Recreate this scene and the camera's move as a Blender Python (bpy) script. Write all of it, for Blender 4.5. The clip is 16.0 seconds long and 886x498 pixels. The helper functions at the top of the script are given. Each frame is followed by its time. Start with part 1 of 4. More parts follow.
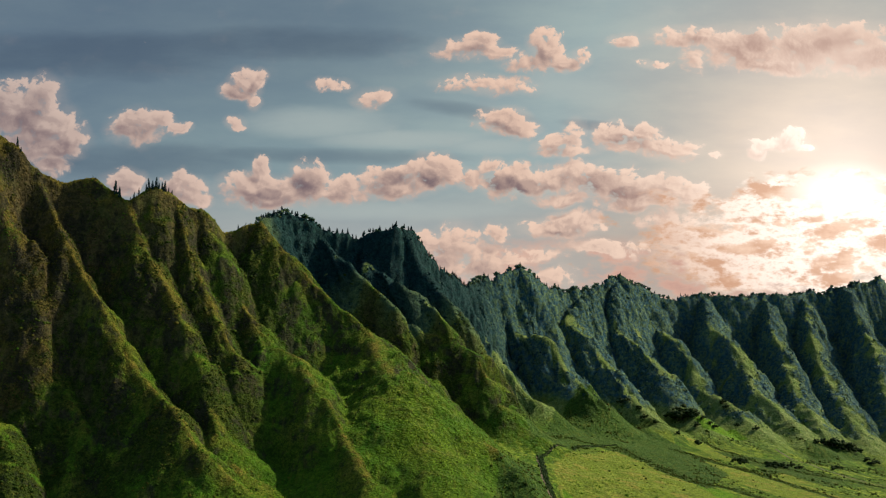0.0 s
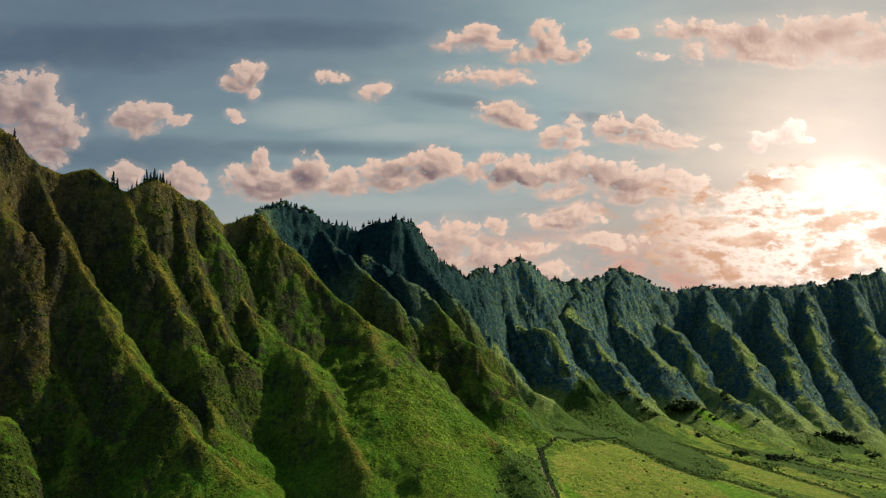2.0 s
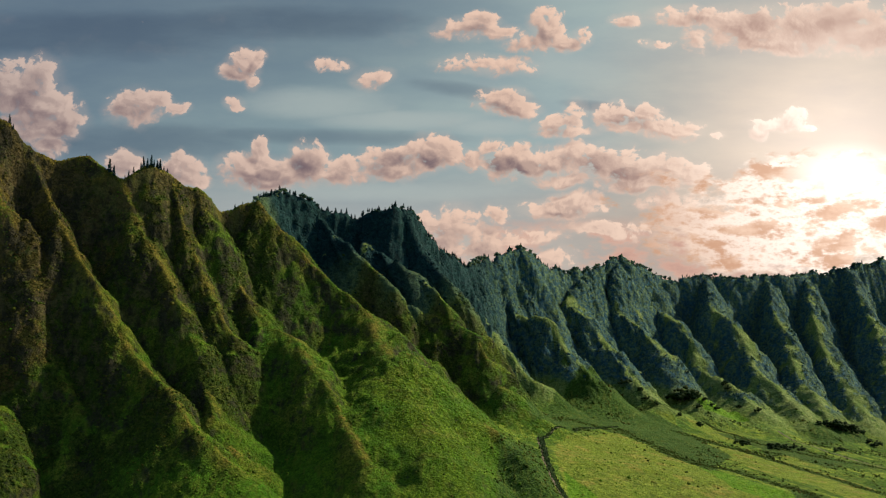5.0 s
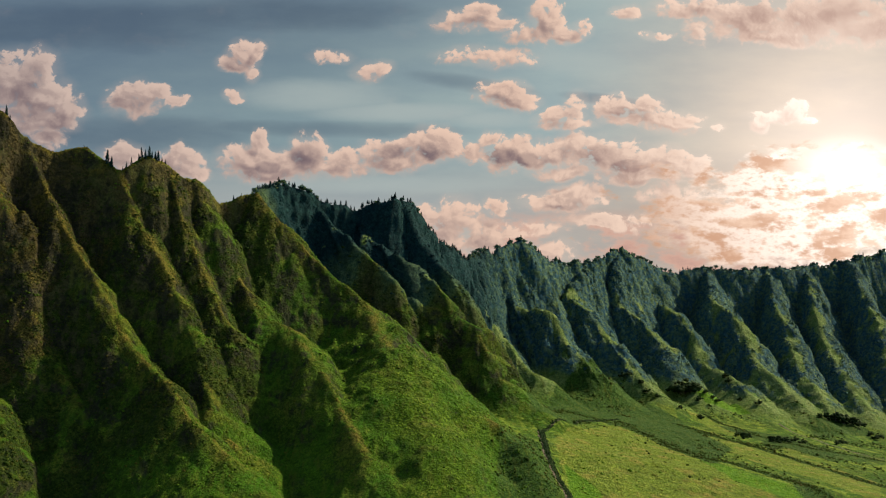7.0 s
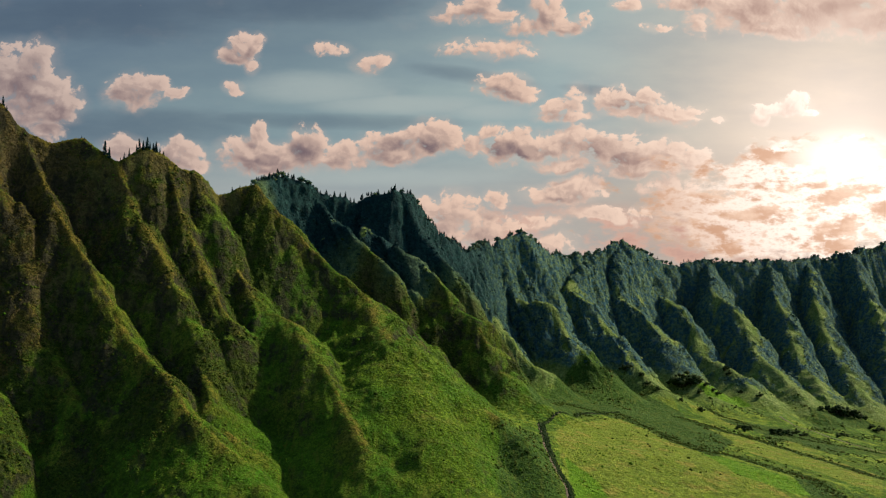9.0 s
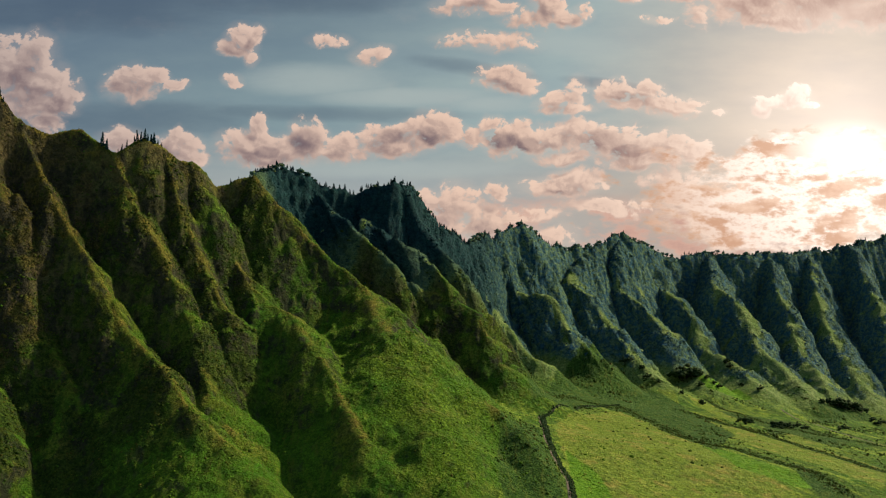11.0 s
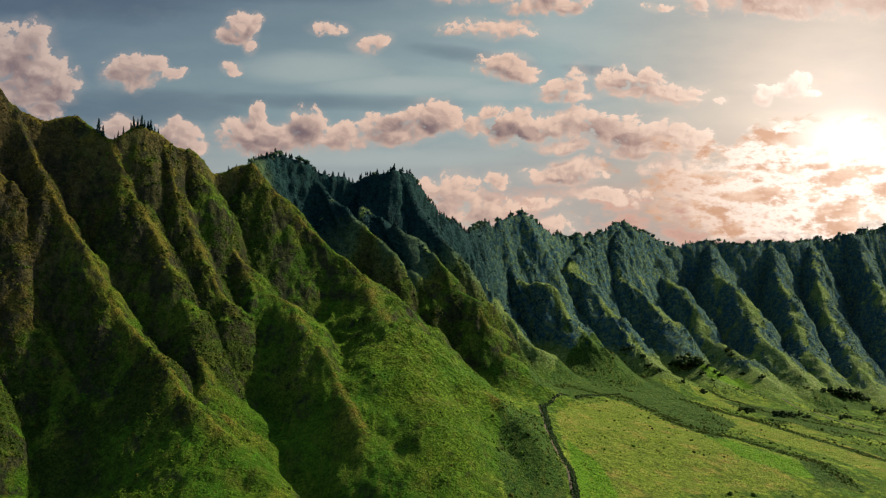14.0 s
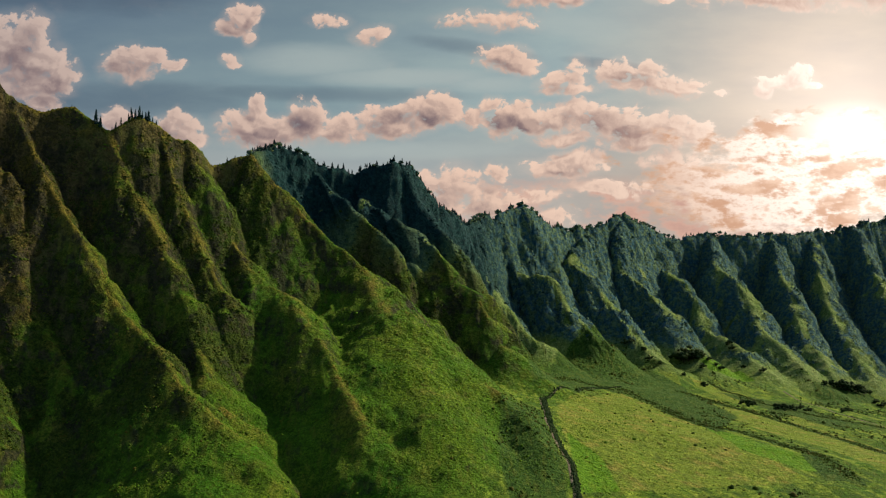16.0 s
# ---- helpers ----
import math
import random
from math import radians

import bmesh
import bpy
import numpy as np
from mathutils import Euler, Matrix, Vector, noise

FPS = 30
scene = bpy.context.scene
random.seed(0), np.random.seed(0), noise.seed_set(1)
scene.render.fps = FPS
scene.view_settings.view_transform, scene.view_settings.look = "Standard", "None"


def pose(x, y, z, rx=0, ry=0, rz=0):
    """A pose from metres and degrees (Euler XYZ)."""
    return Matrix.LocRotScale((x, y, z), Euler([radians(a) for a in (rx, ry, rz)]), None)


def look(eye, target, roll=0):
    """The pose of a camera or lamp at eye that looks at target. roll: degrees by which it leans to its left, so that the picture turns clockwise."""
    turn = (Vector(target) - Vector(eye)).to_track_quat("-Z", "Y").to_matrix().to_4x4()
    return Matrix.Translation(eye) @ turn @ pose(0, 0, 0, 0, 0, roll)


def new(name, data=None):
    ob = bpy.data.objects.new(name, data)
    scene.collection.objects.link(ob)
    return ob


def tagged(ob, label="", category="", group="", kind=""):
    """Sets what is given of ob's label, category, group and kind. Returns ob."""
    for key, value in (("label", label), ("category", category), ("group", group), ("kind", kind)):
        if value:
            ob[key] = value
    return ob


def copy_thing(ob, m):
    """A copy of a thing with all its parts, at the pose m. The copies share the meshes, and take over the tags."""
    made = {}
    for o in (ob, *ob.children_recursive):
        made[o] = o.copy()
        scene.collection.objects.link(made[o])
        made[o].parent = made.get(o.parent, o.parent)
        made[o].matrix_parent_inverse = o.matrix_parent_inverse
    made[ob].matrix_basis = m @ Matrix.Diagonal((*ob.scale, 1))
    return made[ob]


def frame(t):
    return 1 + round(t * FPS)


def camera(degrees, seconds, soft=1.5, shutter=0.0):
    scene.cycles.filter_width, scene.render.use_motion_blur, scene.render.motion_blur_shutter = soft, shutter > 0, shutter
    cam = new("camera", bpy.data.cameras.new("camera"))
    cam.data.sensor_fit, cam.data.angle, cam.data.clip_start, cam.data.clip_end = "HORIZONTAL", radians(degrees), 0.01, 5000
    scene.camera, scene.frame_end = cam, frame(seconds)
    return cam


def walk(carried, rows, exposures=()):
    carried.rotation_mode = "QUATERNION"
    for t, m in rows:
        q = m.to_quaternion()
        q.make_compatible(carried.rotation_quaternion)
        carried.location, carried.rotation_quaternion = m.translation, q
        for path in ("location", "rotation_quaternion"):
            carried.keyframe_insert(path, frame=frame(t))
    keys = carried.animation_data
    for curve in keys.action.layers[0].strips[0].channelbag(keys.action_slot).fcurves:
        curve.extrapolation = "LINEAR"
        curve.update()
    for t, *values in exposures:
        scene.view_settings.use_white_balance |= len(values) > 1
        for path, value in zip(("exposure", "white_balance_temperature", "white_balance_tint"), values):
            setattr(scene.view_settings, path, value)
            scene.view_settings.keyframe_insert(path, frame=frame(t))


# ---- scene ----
# ------------------------------------------------------------------ camera
cam = camera(47.1, 16.0, soft=1.25)
PATH = []
for i in range(17):
    s = (i - 8) / 8
    PATH.append((float(i), pose(0.27 * s, 31.0 * s, 150.0 - 2.3 * s, 90 + 4.42 - 1.61 * s, 0, 0)))
walk(cam, PATH)

# ------------------------------------------------------------------ light
SUN_AZIMUTH, SUN_ELEVATION = 65.0, 34.5      # degrees to the right of straight ahead (+y), and up
world = bpy.data.worlds.new("world")
scene.world = world
world.use_nodes = True
wt = world.node_tree
sky = wt.nodes.new("ShaderNodeTexSky")
sky.sky_type, sky.sun_disc = "NISHITA", False
sky.sun_elevation, sky.sun_rotation = radians(SUN_ELEVATION), radians(SUN_AZIMUTH)
wt.links.new(sky.outputs[0], wt.nodes["Background"].inputs[0])
wt.nodes["Background"].inputs[1].default_value = 0.105

sun = new("sun", bpy.data.lights.new("sun", "SUN"))
sun.data.energy, sun.data.angle, sun.data.color = 5.5, radians(0.6), (1.0, 0.86, 0.62)
a, e = radians(SUN_AZIMUTH), radians(SUN_ELEVATION)
sun.matrix_world = look((0, 0, 0), (-math.sin(a) * math.cos(e), -math.cos(a) * math.cos(e), -math.sin(e)))
scene.view_settings.exposure = 0.25


# ------------------------------------------------------------------ node helpers
class Net:
    """A small wrapper to write node trees as expressions."""

    def __init__(self, tree):
        self.tree = tree

    def node(self, kind, **inputs):
        n = self.tree.nodes.new(kind)
        for k, v in inputs.items():
            self.put(n, k, v)
        return n

    def put(self, n, key, v):
        sock = n.inputs[key] if isinstance(key, int) else n.inputs[key.replace("_", " ")]
        if isinstance(v, bpy.types.NodeSocket):
            self.tree.links.new(v, sock)
        else:
            sock.default_value = v

    def m(self, op, *args, clamp=False):
        n = self.tree.nodes.new("ShaderNodeMath")
        n.operation, n.use_clamp = op, clamp
        for i, v in enumerate(args):
            self.put(n, i, v)
        return n.outputs[0]

    def vm(self, op, *args):
        n = self.tree.nodes.new("ShaderNodeVectorMath")
        n.operation = op
        for i, v in enumerate(args):
            if op == "SCALE" and i == 1:
                self.put(n, 3, v)
            else:
                self.put(n, i, v)
        return n.outputs[1] if op in ("LENGTH", "DISTANCE", "DOT_PRODUCT") else n.outputs[0]

    def ramp(self, v, lo, hi, smooth=True):
        n = self.tree.nodes.new("ShaderNodeMapRange")
        n.interpolation_type = "SMOOTHSTEP" if smooth else "LINEAR"
        self.put(n, 0, v)
        n.inputs[1].default_value, n.inputs[2].default_value = lo, hi
        return n.outputs[0]

    def mix(self, f, a, b, blend="MIX"):
        n = self.tree.nodes.new("ShaderNodeMix")
        n.data_type, n.blend_type = "RGBA", blend
        self.put(n, 0, f)
        for i, v in ((6, a), (7, b)):
            self.put(n, i, v if isinstance(v, bpy.types.NodeSocket) else (*v[:3], 1))
        return n.outputs[2]

    def noise(self, vec, scale, detail=4, rough=0.55, dims="3D"):
        n = self.tree.nodes.new("ShaderNodeTexNoise")
        n.noise_dimensions = dims
        self.put(n, "Vector", vec)
        n.inputs["Scale"].default_value, n.inputs["Detail"].default_value = scale, detail
        n.inputs["Roughness"].default_value = rough
        return n.outputs[0]


def material(name):
    mat = bpy.data.materials.new(name)
    mat.use_nodes = True
    return mat, Net(mat.node_tree), mat.node_tree.nodes["Principled BSDF"]


# ------------------------------------------------------------------ numeric noise
def lattice(ix, iy, seed):
    n = (ix.astype(np.int64) * 374761393 + iy.astype(np.int64) * 668265263 + seed * 974634777) & 0xFFFFFFFF
    n = ((n ^ (n >> 13)) * 1274126177) & 0xFFFFFFFF
    return ((n ^ (n >> 16)) & 0xFFFF) / 65535.0


def vnoise(x, y, seed=0):
    """Smooth value noise, -1 to 1."""
    ix, iy = np.floor(x), np.floor(y)
    fx, fy = x - ix, y - iy
    fx, fy = fx * fx * fx * (fx * (fx * 6 - 15) + 10), fy * fy * fy * (fy * (fy * 6 - 15) + 10)
    a, b = lattice(ix, iy, seed), lattice(ix + 1, iy, seed)
    c, d = lattice(ix, iy + 1, seed), lattice(ix + 1, iy + 1, seed)
    return 2 * (a + (b - a) * fx + (c - a) * fy + (a - b - c + d) * fx * fy) - 1


def fbm(x, y, size, octaves, seed=0, gain=0.5):
    out, amp = np.zeros_like(x), 1.0
    c, s = math.cos(0.6), math.sin(0.6)
    for o in range(octaves):
        out += amp * vnoise(x / size + 13.7 * o, y / size - 7.1 * o, seed + o)
        x, y = c * x - s * y, s * x + c * y
        size, amp = size / 2.03, amp * gain
    return out


# ------------------------------------------------------------------ the lie of the land
# Each ridge: the lie of its flanks, and its crest from the top down as x, y, z.
RIDGES = []


def ridge(flanks, *crest):
    RIDGES.append((flanks, crest))


# Flanks: slope on the front side high up, the share of it left at the foot, how round the crest is; then the back side,
# slope of the shoulder beside the crest, its width high up and at the foot, and the slope beyond it.
CREST = (4.0, 0.8, 1, 0.9, 4, 20, 2.1)
MOUNT = (2.9, 0.8, 3, 0.9, 4, 20, 2.1)
KNOLL = (2.0, 0.55, 3, 0.5, 22, 40, 1.6)
WALL = (2.7, 0.7, 3, 0.9, 4, 20, 2.1)
SPUR = (2.3, 0.42, 2, 0.6, 12, 34, 1.8)
GREEN_SPUR = (2.3, 0.45, 2, 0.58, 12, 62, 1.8)
FLAT_SPUR = (2.5, 0.44, 2, 0.55, 32, 42, 1.9)
LUSH_SPUR = (1.95, 0.44, 2, 0.62, 22, 110, 1.4)
SPUR_HIGH = (1.55, 0.6, 2, 0.8, 3, 10, 1.9)
BROAD = (1.05, 0.6, 3, 0.8, 6, 20, 1.4)
RIB = (0.85, 0.8, 4, 0.35, 30, 60, 0.9)
WIDE_SPUR = (2.2, 0.33, 2, 0.6, 12, 34, 1.8)
FAR = (1.8, 0.36, 3, 0.62, 17, 42, 1.9)
# the main crest, from the near massif round to the far wall
ridge(CREST, (-696, 1130, 508), (-603, 1140, 459), (-513, 1160, 404), (-483, 1170, 377), (-454, 1180, 360), (-424, 1190, 370), (-387, 1190, 342), (-353, 1200, 363), (-320, 1230, 339), (-305, 1240, 337), (-280, 1270, 314), (-238, 1290, 327))
ridge(MOUNT, (-290, 1420, 336), (-247, 1550, 374), (-189, 1580, 351), (-129, 1600, 346), (-84, 1600, 359), (-60, 1630, 354), (-33, 1660, 330), (-11, 1690, 310), (18, 1730, 285), (49, 1830, 276))
ridge(WALL, (49, 1830, 276), (83, 1960, 300), (161, 2050, 335), (229, 2150, 296), (321, 2250, 299), (418, 2350, 340), (527, 2450, 289))
ridge(WALL, (527, 2450, 289), (644, 2480, 304), (733, 2500, 297), (875, 2550, 307), (965, 2600, 322), (1125, 2650, 352), (1405, 2750, 349), (1803, 2900, 327), (2442, 3100, 288))
ridge(SPUR, (-630, 1130, 469), (-549, 1080, 258), (-502, 1041, 146), (-465, 1013, 91), (-441, 990, 54), (-415, 961, 0))
ridge(FLAT_SPUR, (-535, 1150, 420), (-503, 1118, 301), (-479, 1096, 231), (-453, 1081, 182), (-432, 1070, 146), (-409, 1061, 116), (-384, 1044, 83), (-366, 1024, 45), (-350, 1000, -8))
ridge(WIDE_SPUR, (-483, 1170, 377), (-456, 1151, 309), (-422, 1135, 259), (-384, 1116, 215), (-352, 1094, 171), (-322, 1068, 134), (-284, 1042, 100), (-245, 1011, 64), (-207, 981, 31), (-178, 955, 4))
ridge(GREEN_SPUR, (-387, 1190, 343), (-370, 1180, 310), (-348, 1167, 269), (-320, 1152, 230), (-293, 1134, 190), (-276, 1117, 152), (-257, 1096, 110), (-231, 1052, 70), (-201, 1018, 35), (-182, 1005, 7))
ridge(LUSH_SPUR, (-306, 1240, 337), (-298, 1233, 307), (-281, 1224, 268), (-259, 1213, 236), (-233, 1194, 200), (-204, 1175, 168), (-177, 1161, 151), (-153, 1135, 124), (-127, 1102, 93), (-104, 1069, 67), (-68, 1010, 30))
ridge(SPUR_HIGH, (-238, 1290, 328), (-219, 1286, 310), (-200, 1280, 288), (-163, 1267, 247), (-128, 1252, 213), (-99, 1238, 184))
ridge(BROAD, (-99, 1238, 184), (-56, 1212, 140), (-3, 1172, 95), (41, 1130, 57), (73, 1090, 33), (95, 1040, 5))
ridge(SPUR, (-330, 1215, 341), (-314, 1195, 284), (-294, 1178, 244), (-263, 1158, 197), (-237, 1140, 158), (-229, 1140, 118))
ridge(FLAT_SPUR, (-199, 1278, 287), (-197, 1258, 250), (-187, 1238, 214), (-170, 1213, 169), (-156, 1195, 139))
ridge(RIB, (-99, 1235, 184), (-65, 1178, 135), (-50, 1131, 99), (-36, 1084, 66), (-19, 1040, 38))
ridge(SPUR, (-210, 1575, 355), (-167, 1549, 312), (-122, 1521, 269), (-78, 1490, 223))
ridge(SPUR, (-129, 1600, 347), (-119, 1572, 306), (-97, 1552, 278), (-70, 1538, 258), (-33, 1531, 248), (5, 1500, 207))
ridge(SPUR, (-71, 1615, 355), (-37, 1580, 298), (-16, 1560, 265), (14, 1540, 234))
ridge(KNOLL, (-181, 1535, 276), (-146, 1524, 253), (-104, 1514, 230), (-70, 1503, 207), (-28, 1494, 188), (13, 1490, 179), (44, 1476, 158), (62, 1450, 121), (80, 1420, 86), (108, 1398, 53), (138, 1385, 33))
ridge(SPUR, (-5, 1720, 295), (43, 1750, 238), (72, 1750, 184), (108, 1740, 126), (156, 1700, 76))
ridge(FAR, (161, 2050, 335), (121, 2000, 267), (142, 1950, 199), (196, 1900, 187), (221, 1850, 130), (265, 1800, 81))
ridge(FAR, (321, 2250, 299), (256, 2100, 226), (292, 2050, 195), (328, 2000, 133), (352, 1950, 85), (404, 1850, 28))
ridge(FAR, (418, 2350, 340), (386, 2280, 289), (380, 2200, 211), (425, 2150, 162), (455, 2100, 121), (471, 2050, 71), (502, 1950, 32))
ridge(FAR, (527, 2450, 289), (485, 2350, 228), (538, 2250, 169), (537, 2200, 120), (560, 2150, 73), (596, 2050, 48), (609, 1950, 8))
ridge(FAR, (644, 2480, 304), (622, 2350, 228), (653, 2300, 201), (668, 2250, 138), (667, 2150, 85), (697, 2050, 26), (705, 1950, -21))
ridge(FAR, (812, 2530, 305), (786, 2420, 230), (780, 2320, 163), (768, 2250, 113), (762, 2150, 55), (767, 2000, -20))
ridge(FAR, (929, 2580, 315), (893, 2450, 218), (869, 2320, 137), (861, 2220, 77), (853, 2100, 11), (856, 1980, -46))
ridge(FAR, (1046, 2620, 336), (1029, 2480, 232), (1005, 2350, 150), (978, 2250, 76), (956, 2100, -12))
ridge(FAR, (1224, 2690, 347), (1175, 2500, 205), (1114, 2300, 74), (1086, 2150, -15))
ridge(FAR, (1440, 2760, 346), (1382, 2550, 206), (1321, 2350, 72), (1281, 2200, -19))


def floor_height(x, y):
    z = 20 - 0.155 * np.clip(x - 100, 0, 950) + 0.05 * np.clip(y - 1200, 0, 900) - 0.2 * np.clip(1200 - y, 0, 300)
    z = z - 75 * np.clip((40 - x) / 160, 0, 1) * np.clip((1180 - y) / 200, 0, 1)
    return z + 3.0 * fbm(x, y, 260.0, 3, 5) + 1.2 * fbm(x, y, 60.0, 2, 9)


FLUTES = 0.09


def land(x, y):
    """Height of the ground at x, y (arrays), and how far each place is from the crest line that rules it."""
    wx = x + 6.5 * fbm(x, y, 80.0, 4, 21, 0.55)
    wy = y + 6.5 * fbm(x, y, 80.0, 4, 31, 0.55)
    ground = floor_height(x, y)
    top = np.full_like(x, -1e4)
    away = np.full_like(x, 1e3)
    for k, ((front, low, curve, shoulder, wide, wide_low, back), crest) in enumerate(RIDGES):
        best = np.full_like(x, -1e4)
        dist = np.full_like(x, 1e3)
        along = 0.0
        for (x0, y0, z0), (x1, y1, z1) in zip(crest, crest[1:]):
            length = math.hypot(x1 - x0, y1 - y0)
            reach = 1.7 * max(z0, z1) / min(front, back) + 90
            box = (x > min(x0, x1) - reach) & (x < max(x0, x1) + reach) & (y > min(y0, y1) - reach) & (y < max(y0, y1) + reach)
            if box.any():
                px, py = wx[box], wy[box]
                t = np.clip(((px - x0) * (x1 - x0) + (py - y0) * (y1 - y0)) / length ** 2, 0, 1)
                d = np.hypot(px - x0 - t * (x1 - x0), py - y0 - t * (y1 - y0))
                s = along + t * length
                # 1 on the front side, 0 on the back
                side = 0.5 - 0.5 * ((px - x0) * (y0 - y1) + (py - y0) * (x1 - x0)) / length / np.maximum(d, 0.5)
                # flutes: small gullies that run down the flank
                flute = vnoise(s / 21.0 + 31 * k, d / 120.0, 50 + k) + 0.6 * vnoise(s / 9.0 + 17 * k, d / 60.0, 80 + k) + 0.3 * vnoise(s / 4.2 + 11 * k, d / 25.0, 95 + k)
                zc = z0 + t * (z1 - z0)
                up = np.clip(zc, 0, 260) / 220
                ease = low + (1.02 - low) * up
                bend = curve + 9 * np.clip(1 - up, 0, 1)
                run = np.sqrt(d * d + bend ** 2) - bend
                # steep under the crest, easing towards the foot
                fall = front * ease * (0.85 * run + 0.15 * 50 * (1 - np.exp(-run / 50)))
                brink = wide_low + (wide - wide_low) * np.minimum(up, 1.0)
                over = d - brink
                lee = shoulder * np.minimum(d, 400) + (back - shoulder) * ease * 0.5 * (over + np.sqrt(over * over + 60) - np.sqrt(brink * brink + 60) + brink)
                h = zc - lee - (fall - lee) * np.clip(side, 0, 1) + flute * np.minimum(d, 48) * (FLUTES if y0 < 1700 else 2 * FLUTES)
                h += (3.0 if y0 < 1700 else 5.5) * vnoise(s / 22.0 + 5 * k, np.zeros_like(s), 120 + k)
                win = h > best[box]
                best[box] = np.where(win, h, best[box])
                dist[box] = np.where(win, d, dist[box])
            along += length
        away = np.where(best > top, dist, away)
        # a soft join, so that gullies have a narrow bed
        w = np.clip(0.5 + 0.5 * (best - top) / 5.0, 0, 1)
        top = np.where(best < -9e3, top, top + (best - top) * w + 5.0 * w * (1 - w) * (np.abs(best - top) < 5.0))
    soft = 26.0 + 34.0 * np.clip((y - 1330) / 150, 0, 1)
    w = np.clip(0.5 + 0.5 * (top - ground) / soft, 0, 1)
    near = np.abs(top - ground) < soft
    z = ground + (top - ground) * w + np.where(near, soft * w * (1 - w), 0)
    hill = np.clip((z - ground) / 60.0, 0, 1)
    z = z + hill * (2.2 + 4.0 * np.clip((z - 90) / 120, 0, 1)) * fbm(x, y, 40.0, 5, 61, 0.6) * np.clip(away / 22.0, 0.25, 1) + (1 - hill) * 0.5 * fbm(x, y, 15.0, 3, 71)
    # ledges of harder rock on the upper flanks, and crags that break out of them
    high = np.clip((z - 40) / 110, 0, 1)
    ledge = np.sin(z / 4.6 + 3.0 * fbm(x, y, 80.0, 3, 91)) + 0.6 * np.sin(z / 2.3 + 4.0 * fbm(x, y, 40.0, 2, 93))
    z = z + hill * (0.35 + 0.65 * high) * 1.9 * ledge * np.clip(fbm(x, y, 70.0, 3, 97) + 0.35, 0, 1) * np.clip(away / 20.0, 0.2, 1)
    crag = np.clip(fbm(x, y, 26.0, 3, 99) - 0.25, 0, 1)
    z = z + hill * high * 6.0 * crag * np.clip(away / 25.0, 0, 1)
    return z, away, hill


def steps(*runs):
    out = []
    for start, stop, step in runs:
        out.append(np.arange(start, stop, step))
    return np.concatenate(out)


XS = steps((-4900, -1000, 130), (-1000, -640, 12), (-640, 420, 1.75), (420, 1400, 4.5), (1400, 2600, 20), (2600, 5000, 120))
YS = steps((-4900, 600, 150), (600, 900, 12), (900, 1480, 1.75), (1480, 1560, 2.6), (1560, 2600, 5.0), (2600, 3200, 20), (3200, 5000, 120))
GX, GY = np.meshgrid(XS, YS)
GZ, GD, GH = (q.reshape(GX.shape) for q in land(GX.ravel(), GY.ravel()))


def mesh_from(name, verts, faces, mat, smooth=True):
    me = bpy.data.meshes.new(name)
    nv, nf, k = len(verts), len(faces), faces.shape[1]
    me.vertices.add(nv)
    me.vertices.foreach_set("co", np.asarray(verts, dtype=np.float32).ravel())
    me.loops.add(nf * k)
    me.loops.foreach_set("vertex_index", np.asarray(faces, dtype=np.int32).ravel())
    me.polygons.add(nf)
    me.polygons.foreach_set("loop_start", np.arange(0, nf * k, k, dtype=np.int32))
    me.polygons.foreach_set("use_smooth", np.full(nf, smooth))
    me.update()
    me.materials.append(mat)
    return me


# ------------------------------------------------------------------ materials
VALLEY_TURN = 1.16       # the way the valley runs, in radians


